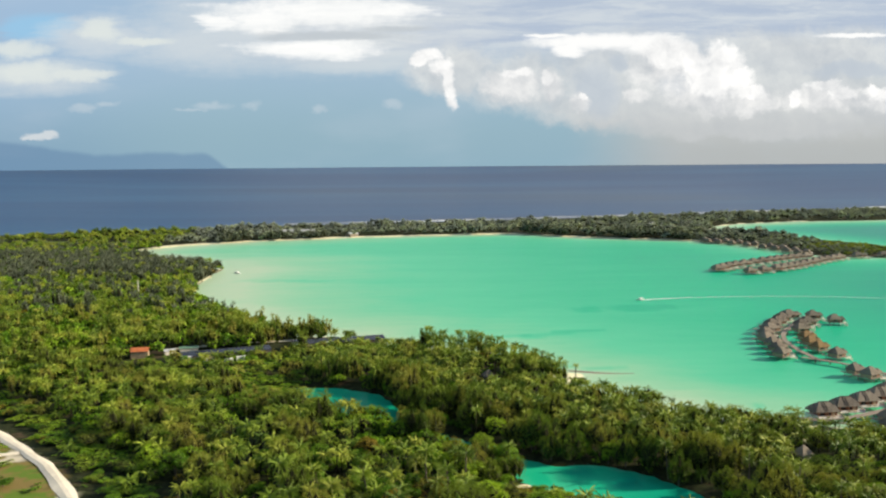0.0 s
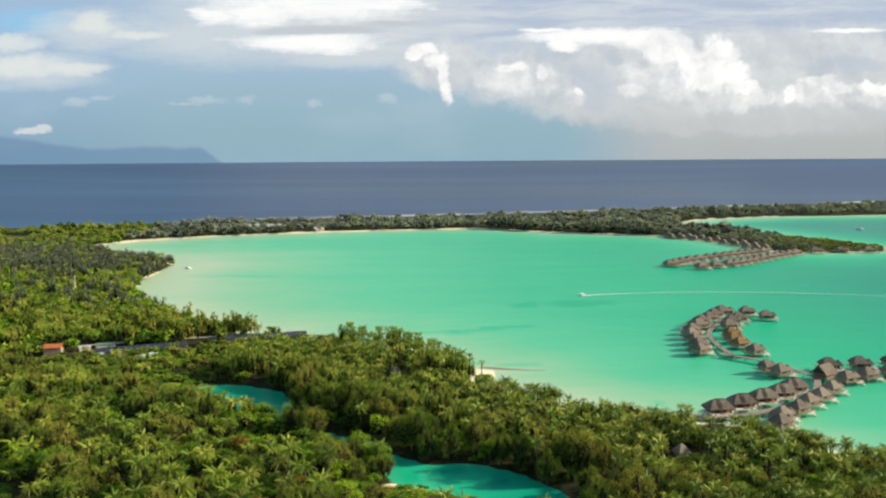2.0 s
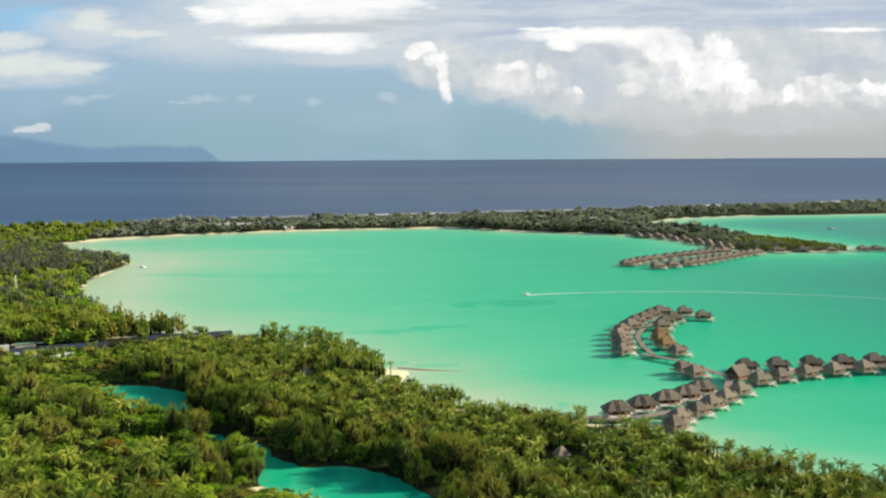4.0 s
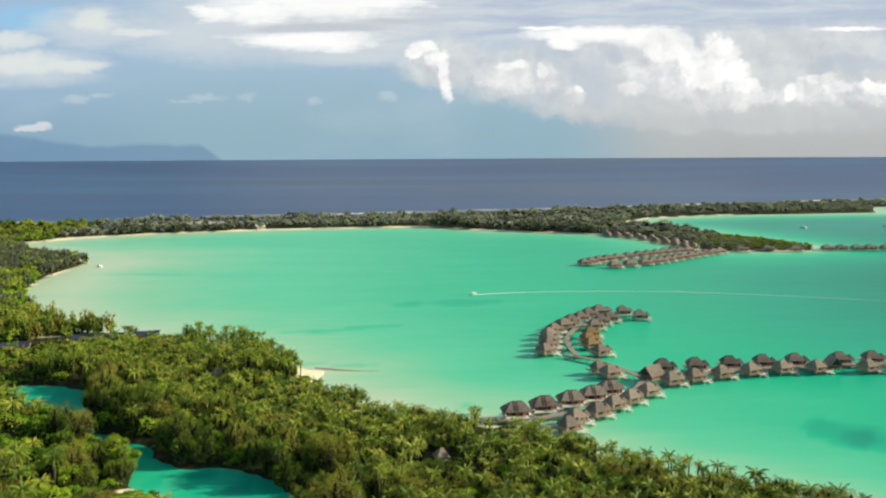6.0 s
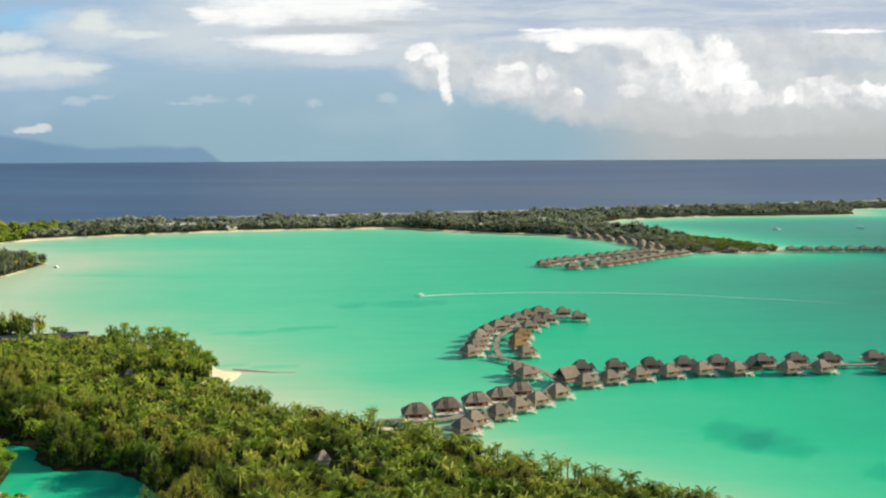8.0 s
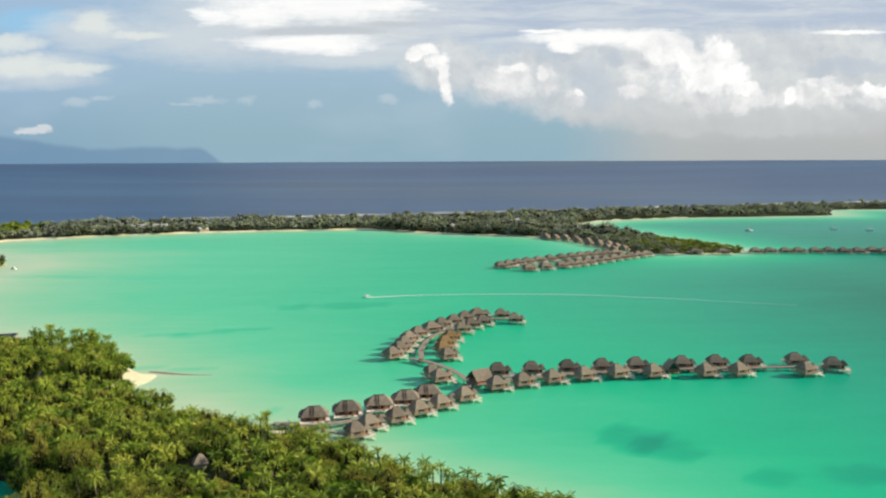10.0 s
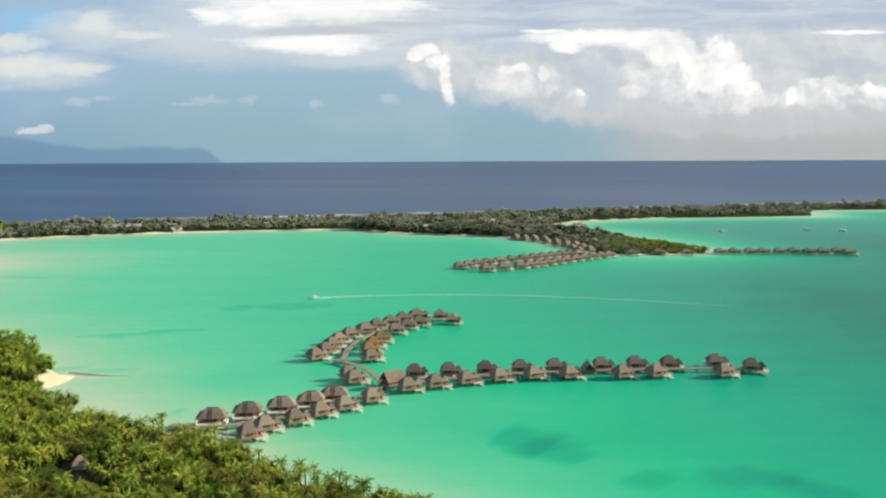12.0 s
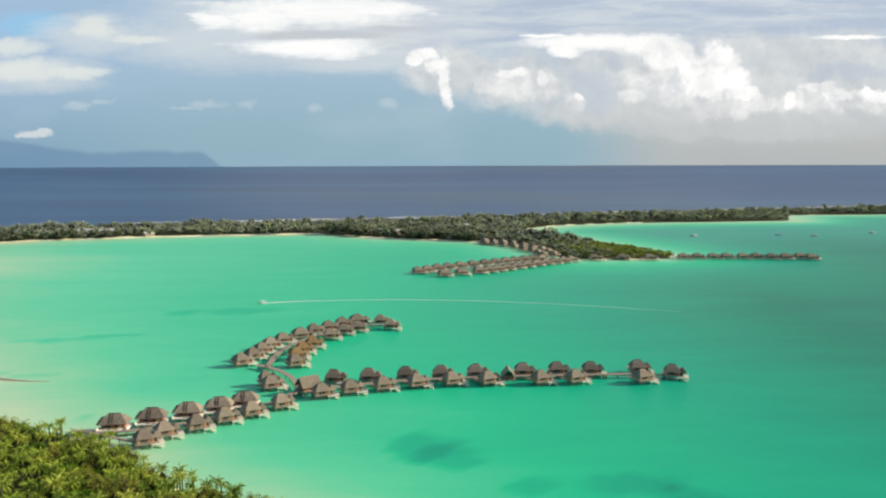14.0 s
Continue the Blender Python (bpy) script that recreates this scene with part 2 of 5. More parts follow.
M_PALM = foliage("palm_leaf", [(0.0, (0.085, 0.15, 0.016)), (0.3, (0.18, 0.27, 0.028)), (0.65, (0.29, 0.38, 0.041)), (0.93, (0.37, 0.405, 0.058)), (1.0, (0.080, 0.14, 0.016))], 0.14, 0.18)
M_BROAD = foliage("broad_leaf", [(0.0, (0.075, 0.17, 0.013)), (0.35, (0.17, 0.33, 0.022)), (0.75, (0.33, 0.49, 0.032)), (0.93, (0.22, 0.32, 0.030)), (0.975, (0.34, 0.20, 0.03)), (1.0, (0.060, 0.145, 0.012))])
M_NEEDLE = foliage("needle_leaf", [(0.0, (0.10, 0.165, 0.024)), (0.3, (0.19, 0.26, 0.038)), (0.55, (0.27, 0.295, 0.052)), (0.8, (0.33, 0.32, 0.066)), (1.0, (0.11, 0.175, 0.026))], 0.05, 0.2, 0.14)
# dark trees across the bay; aerial haze is mixed into the leaf colour
M_DARKLEAF_HAZE = foliage("hazy_dark_leaf", [(0.0, (0.11, 0.135, 0.095)), (0.5, (0.165, 0.19, 0.13)), (1.0, (0.12, 0.145, 0.10))], 0.05, 0.15, 0.15)
# distant leaves, lightened and blued in the base colour to stand for haze
M_FAR_HAZE = foliage("hazy_far_leaf", [(0.0, (0.18, 0.215, 0.20)), (0.3, (0.25, 0.29, 0.26)), (0.6, (0.31, 0.36, 0.29)), (0.85, (0.38, 0.45, 0.28)), (1.0, (0.19, 0.23, 0.21))], 0.05, 0.2)
# near-black: paints the deep shade inside crowns; also colours the grove palms' stems
M_SHADE_AND_STEM = plain("crown_shade_and_stems", (0.026, 0.028, 0.013), 0.95, 0.05, 0.4, 1.5)
M_BARK = plain("bark", (0.17, 0.14, 0.11), 0.9, 0.15, 0.35, 1.2)
M_WOOD = plain("weathered_timber", (0.30, 0.25, 0.20), 0.8, 0.2, 0.3, 1.0)
M_RED = plain("red_timber", (0.29, 0.115, 0.06), 0.6, 0.3, 0.3, 1.0)
M_TAN = plain("tan_matting", (0.46, 0.35, 0.23), 0.8, 0.2, 0.25, 1.0)
M_PALE = plain("pale_plaster", (0.72, 0.68, 0.58), 0.8, 0.2, 0.12, 1.0)
M_WHITE = plain("white_paint", (0.80, 0.79, 0.76), 0.5, 0.4, 0.06, 1.0)
M_DARK = plain("dark_opening", (0.035, 0.03, 0.028), 0.25, 0.5, 0.3, 1.0)
M_PANEL = plain("solar_panel", (0.028, 0.032, 0.045), 0.22, 0.5, 0.15, 0.5)
M_ORANGE = plain("orange_sheet_roof", (0.55, 0.17, 0.06), 0.6, 0.3, 0.2, 0.6)
M_ZINC = plain("zinc_roof", (0.50, 0.51, 0.52), 0.45, 0.4, 0.15, 0.4)
M_GREENROOF = plain("green_sheet_roof", (0.16, 0.28, 0.19), 0.6, 0.3, 0.15, 0.4)
M_WETSAND = plain("wet_sand", (0.25, 0.21, 0.14), 0.5, 0.3, 0.2, 0.5)
M_PATH = plain("coral_sand_track", (0.80, 0.73, 0.58), 0.95, 0.1, 0.15, 0.12)


def thatch(name, lo, hi):
    """Pandanus thatch in overlapping courses, bleached in streaks."""
    mat, q = material(name)
    co = q.node("ShaderNodeTexCoord", 3)
    own = q.node("ShaderNodeObjectInfo", 5)
    z = q.node("ShaderNodeSeparateXYZ", 2, {0: co})
    streak = q.noise(q.v("MULTIPLY", co, (5.0, 5.0, 0.5)), 1.0, 5.0, 0.6)
    blot = q.noise(co, 0.45, 4.0)
    course = q.m("FRACT", q.m("MULTIPLY", z, 3.2))
    f = q.m("ADD", q.m("ADD", q.m("MULTIPLY", streak, 0.5), q.m("MULTIPLY", blot, 0.4)), q.m("MULTIPLY", own, 0.22))
    col = q.mix(q.step(f, 0.3, 0.8), lo, hi)
    finish(q, col, 0.92, 0.1, q.m("ADD", q.m("MULTIPLY", course, -0.6), q.m("MULTIPLY", streak, 0.9)), 0.7, 0.12)
    return mat


M_THATCH = thatch("thatch", (0.13, 0.112, 0.092), (0.32, 0.272, 0.208))
# same thatch, darkened in colour for the back row's shaded front slopes
M_SHADETHATCH = thatch("shaded_thatch", (0.095, 0.083, 0.072), (0.225, 0.195, 0.16))
M_NEWTHATCH = thatch("new_thatch", (0.19, 0.128, 0.062), (0.33, 0.225, 0.112))
M_RIDGE = plain("ridge_cap", (0.075, 0.06, 0.05), 0.9, 0.1, 0.3, 1.0)

# land: coral sand on the beaches, litter and low growth inland
M_LAND, q = material("island_ground")
co = q.node("ShaderNodeNewGeometry", "Position")
n1, n2, n3 = q.noise(co, 0.03, 5.0), q.noise(co, 0.4, 5.0), q.noise(co, 0.11, 3.0)
soil = q.mix(q.step(n2, 0.35, 0.65), (0.020, 0.024, 0.011), (0.042, 0.052, 0.018))
soil = q.mix(q.step(n3, 0.55, 0.68), soil, (0.085, 0.062, 0.034))
meadow = q.node("ShaderNodeAttribute", 2, attribute_name="meadow")
grass = q.mix(q.step(n3, 0.42, 0.6), (0.13, 0.21, 0.03), (0.24, 0.18, 0.06))
grass = q.mix(q.step(n1, 0.60, 0.66), grass, (0.62, 0.56, 0.42))
soil = q.mix(meadow, soil, grass)
beach = q.node("ShaderNodeAttribute", 2, attribute_name="beach")
edge = q.m("ADD", beach, q.m("MULTIPLY", q.m("SUBTRACT", n3, 0.5), 0.6))
sand = q.mix(q.step(n2, 0.3, 0.7), (0.79, 0.74, 0.47), (0.88, 0.84, 0.57))
finish(q, q.mix(q.step(edge, 0.4, 0.7), soil, sand), 0.95, 0.1, n2, 0.5, 0.2)

# water: the colour follows the depth over pale sand
M_WATER, q = material("water")
co = q.node("ShaderNodeNewGeometry", "Position")
depth = q.node("ShaderNodeAttribute", 2, attribute_name="depth")
sea = q.node("ShaderNodeAttribute", 2, attribute_name="ocean")
swirl = q.noise(q.v("MULTIPLY", co, (0.006, 0.022, 0.0)), 1.0, 5.0, 0.55)
fine = q.noise(q.v("MULTIPLY", co, (0.03, 0.09, 0.0)), 1.0, 4.0, 0.6)
dd = q.m("ADD", depth, q.m("ADD", q.m("MULTIPLY", q.m("SUBTRACT", swirl, 0.5), 0.17), q.m("MULTIPLY", q.m("SUBTRACT", fine, 0.5), 0.10)))
lag = q.ramp(dd, [(0.0, (0.47, 0.63, 0.42)), (0.10, (0.30, 0.61, 0.37)), (0.26, (0.10, 0.575, 0.325)), (0.45, (0.014, 0.475, 0.254)),
                  (0.68, (0.004, 0.325, 0.205)), (0.85, (0.004, 0.215, 0.135)), (1.0, (0.004, 0.135, 0.10))])
gusts = q.noise(q.v("MULTIPLY", co, (0.0003, 0.0014, 0.0)), 1.0, 6.0, 0.6)
tract = q.noise(q.v("MULTIPLY", co, (0.00035, 0.0006, 0.0)), 1.0, 2.0, 0.5)
deep = q.mix(q.step(gusts, 0.38, 0.64), (0.005, 0.042, 0.128), (0.018, 0.084, 0.185))
deep = q.mix(q.step(tract, 0.46, 0.68), deep, q.mix(q.step(gusts, 0.38, 0.64), (0.018, 0.046, 0.105), (0.036, 0.078, 0.135)))
rip = q.noise(q.v("MULTIPLY", co, (0.35, 0.6, 0.0)), 1.0, 5.0, 0.65)
finish(q, q.mix(sea, lag, deep), 0.35, q.m("ADD", 0.030, q.m("MULTIPLY", sea, 0.045)), rip, 0.25, 0.25)

M_FOAM, q = material("foam")
co = q.node("ShaderNodeNewGeometry", "Position")
fade = q.node("ShaderNodeAttribute", 2, attribute_name="fade")
nf = q.noise(q.v("MULTIPLY", co, (0.25, 0.5, 0.3)), 1.0, 5.0, 0.65)
froth = q.m("MULTIPLY", fade, q.step(nf, 0.30, 0.62))
foam = q.node("ShaderNodeBsdfPrincipled", 0, {"Base Color": (0.85, 0.88, 0.86, 1), "Roughness": 0.8})
q.node("ShaderNodeOutputMaterial", ins={0: q.node("ShaderNodeMixShader", 0, {0: froth, 1: q.node("ShaderNodeBsdfTransparent"), 2: foam})})


# ---- mesh helpers ----
def mesh_of(name, verts, faces, mats, index=None, smooth=False):
    me = bpy.data.meshes.new(name)
    me.from_pydata([tuple(v) for v in verts], [], [tuple(f) for f in faces])
    for m in (mats if isinstance(mats, (list, tuple)) else [mats]):
        me.materials.append(m)
    if index is not None:
        me.polygons.foreach_set("material_index", np.asarray(index, dtype=np.int32))
    if smooth:
        me.polygons.foreach_set("use_smooth", np.ones(len(me.polygons), dtype=bool))
    me.update()
    return me


def part(name, me, parent, label="", at=None):
    ob = new(name, me)
    ob.parent = parent
    if at is not None:
        ob.matrix_basis = at
    if label:
        ob["label"] = label
    return ob


def thing(name, label, category, group="", kind="", at=None):
    ob = new(name)
    ob.empty_display_size = 0.5
    if at is not None:
        ob.matrix_basis = at
    return tagged(ob, label, category, group, kind)


def box(x0, y0, z0, x1, y1, z1):
    v = [(x, y, z) for z in (z0, z1) for y in (y0, y1) for x in (x0, x1)]
    f = [(0, 2, 3, 1), (4, 5, 7, 6), (0, 1, 5, 4), (2, 6, 7, 3), (0, 4, 6, 2), (1, 3, 7, 5)]
    return v, f


def boxes(name, mat, *specs):
    vs, fs = [], []
    for s in specs:
        v, f = box(*s)
        fs += [tuple(i + len(vs) for i in q) for q in f]
        vs += v
    return mesh_of(name, vs, fs, mat)


def tube(points, radii, sides=6):
    """A tapered tube along a line of points."""
    vs, fs = [], []
    for (x, y, z), r in zip(points, radii):
        for k in range(sides):
            a = 2 * math.pi * k / sides
            vs.append((x + r * math.cos(a), y + r * math.sin(a), z))
    for i in range(len(points) - 1):
        for k in range(sides):
            a, b = i * sides + k, i * sides + (k + 1) % sides
            fs.append((a, b, b + sides, a + sides))
    fs.append(tuple(range((len(points) - 1) * sides, len(points) * sides)))
    return vs, fs


def hip(w, d, z0, z1, ridge, thick=0.35, along="x", cx=0.0, cy=0.0, lift=0.0):
    """A hipped thatch roof: eaves of w by d at z0, a ridge at z1, a thick soft eave, slightly sagging slopes."""
    rings = []
    for s, z in ((1.0, z0), (1.02, z0 + thick * 0.5), (0.97, z0 + thick)):
        rings.append([(s * w / 2 * a, s * d / 2 * b, z) for a, b in ((-1, -1), (1, -1), (1, 1), (-1, 1))])
    mid = 0.44
    rx, ry = (ridge / 2, 0.0) if along == "x" else (0.0, ridge / 2)
    zm = z0 + thick + (z1 - z0 - thick) * 0.52
    rings.append([((w / 2 * (1 - mid) + rx * mid) * a, (d / 2 * (1 - mid) + ry * mid) * b, zm) for a, b in ((-1, -1), (1, -1), (1, 1), (-1, 1))])
    rings.append([((rx + 0.12) * a, (ry + 0.12) * b, z1) for a, b in ((-1, -1), (1, -1), (1, 1), (-1, 1))])
    vs = [(x + cx, y + cy, z + lift) for r in rings for x, y, z in r]
    fs = [(3, 2, 1, 0)]
    for i in range(len(rings) - 1):
        for k in range(4):
            a, b = i * 4 + k, i * 4 + (k + 1) % 4
            fs.append((a, b, b + 4, a + 4))
    n = (len(rings) - 1) * 4
    fs.append((n, n + 1, n + 2, n + 3))
    return vs, fs


# ---- the lie of the land ----
COAST_BAY = [(429.0, -234.0), (357.5, 52.0), (305.5, 145.6), (270.4, 192.4), (254.8, 219.7), (239.2, 234.0), (218.4, 247.0), (198.9, 257.4), (184.6, 270.4), (170.3, 286.0), (158.6, 301.6), (148.2, 310.7), (126.1, 312.0), (101.4, 325.0), (83.2, 344.5), (67.5, 364.0), (73.0, 389.0), (61.1, 396.5), (46.8, 413.4), (31.2, 436.8), (-2.6, 448.5), (-28.6, 457.6), (-44.2, 478.4), (-80.6, 483.6), (-117.0, 517.4), (-149.5, 559.0), (-182.0, 624.0), (-201.5, 689.0), (-205.4, 741.0), (-208.0, 803.4), (-227.5, 821.6), (-279.5, 851.5), (-331.5, 916.5), (-361.4, 975.0), (-325.0, 1038.7), (-240.5, 1093.3), (-118.3, 1138.8), (-6.5, 1160.9), (100.1, 1176.5), (150.8, 1149.2), (198.9, 1107.6), (283.4, 1068.6), (331.5, 1047.8)]
COAST_POINT = [(340.6, 1027.0), (364.0, 1014.0), (377.0, 977.6), (384.8, 946.4), (397.8, 912.6), (405.6, 881.4), (418.6, 863.2), (468.0, 858.0), (517.4, 863.2), (535.6, 897.0), (499.2, 984.1), (464.1, 1056.9), (425.1, 1141.4), (379.6, 1164.8)]
COAST_FAR = [(400.4, 1196.0), (429.0, 1280.5), (483.6, 1328.6), (591.5, 1372.8), (708.5, 1385.8), (873.6, 1407.9), (897.0, 1449.5), (917.8, 1540.5), (943.8, 1556.1), (1125.8, 1565.2), (1690.0, 1640.6), (2470.0, 1729.0)]
COAST_OCEAN = [(2470.0, 2210.0), (1560.0, 1924.0), (969.8, 1742.0), (588.9, 1615.9), (235.3, 1497.6), (57.2, 1445.6), (-260.0, 1365.0), (-650.0, 1228.5), (-1170.0, 1027.0), (-1950.0, 728.0), (-1950.0, -234.0)]
COAST = np.array(COAST_BAY + COAST_POINT + COAST_FAR + COAST_OCEAN)
CREEK = np.array([(-62, 367), (-47, 359), (-33, 347), (-23, 331), (-13, 314), (0, 301), (12, 290), (20, 285), (27, 274), (38, 259), (50, 256), (63, 249), (76, 238)])
CREEK_W = np.array([3.0, 9.5, 13.0, 10.0, 3.5, 2.5, 3.5, 5.0, 3.5, 9.5, 13.5, 13.0, 8.0])
TRACK = np.array([(-197.0, 334.0), (-171.0, 309.0), (-143.5, 282.0), (-128.5, 267.0), (-116.5, 251.0), (-106.5, 237.0), (-88.0, 211.0)])


def to_line(p, line):
    """Distance from points to a line, and how far along it (in corners) the nearest place lies."""
    best, where = np.full(len(p), 1e9), np.zeros(len(p))
    for i in range(len(line) - 1):
        a, b = line[i], line[i + 1]
        t = np.clip(((p - a) @ (b - a)) / ((b - a) @ (b - a)), 0, 1)
        d = np.hypot(*(p - (a + t[:, None] * (b - a))).T)
        near = d < best
        best[near], where[near] = d[near], (i + t)[near]
    return best, where


def inside(p, ring):
    hit = np.zeros(len(p), dtype=bool)
    x, y = p[:, 0], p[:, 1]
    for i in range(len(ring)):
        (x0, y0), (x1, y1) = ring[i - 1], ring[i]
        if y0 != y1:
            hit ^= ((y0 > y) != (y1 > y)) & (x < (x1 - x0) * (y - y0) / (y1 - y0) + x0)
    return hit


def wobble(p, size, amount):
    return np.array([noise.noise((x / size, y / size, 3.7)) for x, y in p]) * amount


def shore(p, rough=True):
    """Signed distance to the water's edge, in metres: plus on land, minus in the water."""
    d, _ = to_line(p, np.vstack([COAST, COAST[:1]]))
    s = np.where(inside(p, COAST), d, -d)
    if rough:
        s = s + wobble(p, 22.0, 3.0) + wobble(p, 7.0, 1.0)
    c, k = to_line(p, CREEK)
    return np.minimum(s, c - np.interp(k, range(len(CREEK_W)), CREEK_W))


def grid(xs, ys):
    p = np.array([(x, y) for y in ys for x in xs], dtype=float)
    n = len(xs)
    f = [(j * n + i, j * n + i + 1, (j + 1) * n + i + 1, (j + 1) * n + i) for j in range(len(ys) - 1) for i in range(n - 1)]
    return p, f


def height(s):
    return np.where(s > 0, 0.25 + np.minimum(s, 30) * 0.07 + np.minimum(s, 8) * 0.03, np.maximum(s * 0.12, -3.0)) - 0.15


xs = np.concatenate([np.arange(-1900, -500, 25), np.arange(-500, 420, 5), np.arange(420, 1250, 12), np.arange(1250, 2500, 40)])
ys = np.concatenate([np.arange(-250, 200, 30), np.arange(200, 500, 5), np.arange(500, 900, 8), np.arange(900, 1700, 14), np.arange(1700, 2200, 40)])
p, f = grid(xs, ys)
s = shore(p)
z = height(s) + np.where(s > 6, wobble(p, 14.0, 0.4), 0)
ground = new("ground", mesh_of("ground", np.column_stack([p, z]), f, M_LAND, smooth=True))
coast, _ = to_line(p, np.vstack([COAST, COAST[:1]]))
spit = np.minimum(np.hypot(p[:, 0] - 66, p[:, 1] - 387), np.hypot(p[:, 0] - 66, p[:, 1] - 371) + 3)
beach = np.maximum(np.clip(1.35 - coast / np.where(p[:, 1] > 950, np.where((p[:, 0] > 385) & (p[:, 1] > 1140), np.where(p[:, 0] > 620, 0.5, 5.5), 14.0), np.where(p[:, 0] < -40, 3.0, np.where(p[:, 0] > 78, 1.2, 5.0))), 0, 1), np.clip(1.7 - spit / 10, 0, 1))
for bx, by, br in ((138, 286, 5), (144, 311, 7), (93, 324, 5), (69, 357, 5), (28.5, 250.5, 2.6)):
    beach = np.maximum(beach, np.clip(1.5 - np.hypot(p[:, 0] - bx, p[:, 1] - by) / br, 0, 1))
seaward, _ = to_line(p, np.array(COAST_OCEAN))
beach = np.where(seaward < 60, 0.0, beach)
left = p[:, 0] < np.interp(p[:, 1], TRACK[::-1, 1], TRACK[::-1, 0])
meadow = np.where(left & (p[:, 1] < 318) & (p[:, 0] > -260), 1.0, 0.0)
ground.data.attributes.new("meadow", "FLOAT", "POINT").data.foreach_set("value", meadow.astype(np.float32))
ground.data.attributes.new("beach", "FLOAT", "POINT").data.foreach_set("value", beach.astype(np.float32))
tagged(ground, "low coral island with pale sand beaches and dark leafy soil", "island", kind="structure")

# one sheet of water out to the horizon, round the middle of the flight; its far rim lifts to the height of the true horizon
ang = np.radians(np.concatenate([np.arange(-64, 64, 0.4), np.arange(64, 296, 4.0)]))
rad = np.concatenate([np.arange(40, 200, 20), np.arange(200, 1000, 7), np.arange(1000, 1800, 14), np.geomspace(1800, 4850, 40)])
CX, CY = 140.0, 8.0
p = np.array([(CX + r * math.sin(a), CY + r * math.cos(a)) for r in rad for a in ang])
n = len(ang)
f = [(j * n + i, (j + 1) * n + i, (j + 1) * n + (i + 1) % n, j * n + (i + 1) % n) for j in range(len(rad) - 1) for i in range(n)]
far = np.maximum(0, np.hypot(p[:, 0] - CX, p[:, 1] - CY) - 2500) / 2350
water = new("water", mesh_of("water", np.column_stack([p, 81.0 * far ** 2]), f, M_WATER, smooth=True))
tagged(water, "turquoise lagoon over pale sand and dark blue open ocean", "water", kind="structure")
s = shore(p, False)
ocean_line = np.array(COAST_OCEAN)[::-1]
_, k = to_line(p, ocean_line)
beyond = p[:, 1] > np.interp(p[:, 0], ocean_line[1:, 0], ocean_line[1:, 1]) - 60
beyond |= (p[:, 0] < -900) | (np.hypot(p[:, 0] - CX, p[:, 1] - CY) > 2300)
off = np.maximum(-s, 0)
fx = np.clip((p[:, 0] - 60) / 460, 0, 1) ** 1.4
depth = 0.02 + 0.34 * (1 - np.exp(-off / (55 - 21 * np.clip((p[:, 0] - 90) / 110, 0, 1) * np.clip((345 - p[:, 1]) / 40, 0, 1)))) + 0.54 * fx * (1 - np.exp(-off / 90))
depth += 0.05 * np.clip((p[:, 1] - 700) / 400, 0, 1) * (1 - np.exp(-off / 60))
# the wide pale shelf inside the outer islands
shelf = (p[:, 0] > 340) & (p[:, 1] > 900) & (off > 0)
inner = np.clip((p[:, 1] - 930) / 220, 0, 1) * shelf
depth = depth * (1 - inner) + inner * (0.02 + 0.62 * (1 - np.exp(-(off / 85) ** 1.6)))
# shallow flats at the west end, dark coral beds, a painted shadow band by the spit, and a darker creek
depth -= 0.20 * np.clip((110 - p[:, 0]) / 300, 0, 1) * np.clip((p[:, 1] - 380) / 150, 0, 1) * np.clip((1150 - p[:, 1]) / 250, 0, 1)
depth -= 0.10 * np.exp(-((p[:, 0] - 102) / 34) ** 2 - ((p[:, 1] - 348) / 34) ** 2)
CORAL_AND_SHADOW = [(270.0, 297.0, 12.0, 15.0, 0.15), (279.0, 287.0, 11.0, 15.0, 0.15), (306.0, 260.0, 9.0, 6.0, 0.12), (336.0, 262.0, 17.0, 7.0, 0.13), (352.0, 252.0, 10.0, 8.0, 0.13),
         (136.0, 568.0, 40.0, 13.0, 0.12), (48.0, 477.0, 14.0, 4.0, 0.10), (68.0, 482.0, 16.0, 4.0, 0.11), (88.0, 492.0, 16.0, 4.0, 0.12), (138.0, 337.0, 9.0, 3.0, 0.2),
         # the first entry here paints the sand bar's shadow beside the spit
         (72.0, 401.0, 20.0, 4.0, 0.14), (-150.0, 720.0, 60.0, 10.0, 0.08)]
for bx, by, rx, ry, a in CORAL_AND_SHADOW:
    e = ((p[:, 0] - bx) / rx) ** 2 + ((p[:, 1] - by) / ry) ** 2 + wobble(p, 16.0, 1.1) + wobble(p, 6.0, 0.4)
    depth += a * np.clip(1.25 - e, 0, 0.5) / 0.5
c, k = to_line(p, CREEK)
depth = np.where(c < 30, np.maximum(depth, np.interp(k, [0, 3, 5, 7, 8.4, 9.4, 10.5, 12], [0.52, 0.60, 0.62, 0.55, 0.46, 0.40, 0.50, 0.68]) * np.clip((20 - c) / 9, 0.0, 1)), depth)
for bx, by, rx, ry, a in ((50.0, 262.0, 9.0, 2.5, 0.22), (40.0, 256.0, 6.0, 2.0, 0.20), (62.0, 251.0, 6.0, 2.5, 0.20), (-38.0, 355.0, 10.0, 2.0, 0.12)):
    e = ((p[:, 0] - bx) / rx) ** 2 + ((p[:, 1] - by) / ry) ** 2 + wobble(p, 5.0, 0.8)
    depth += a * np.clip(1.25 - e, 0, 0.7) / 0.7
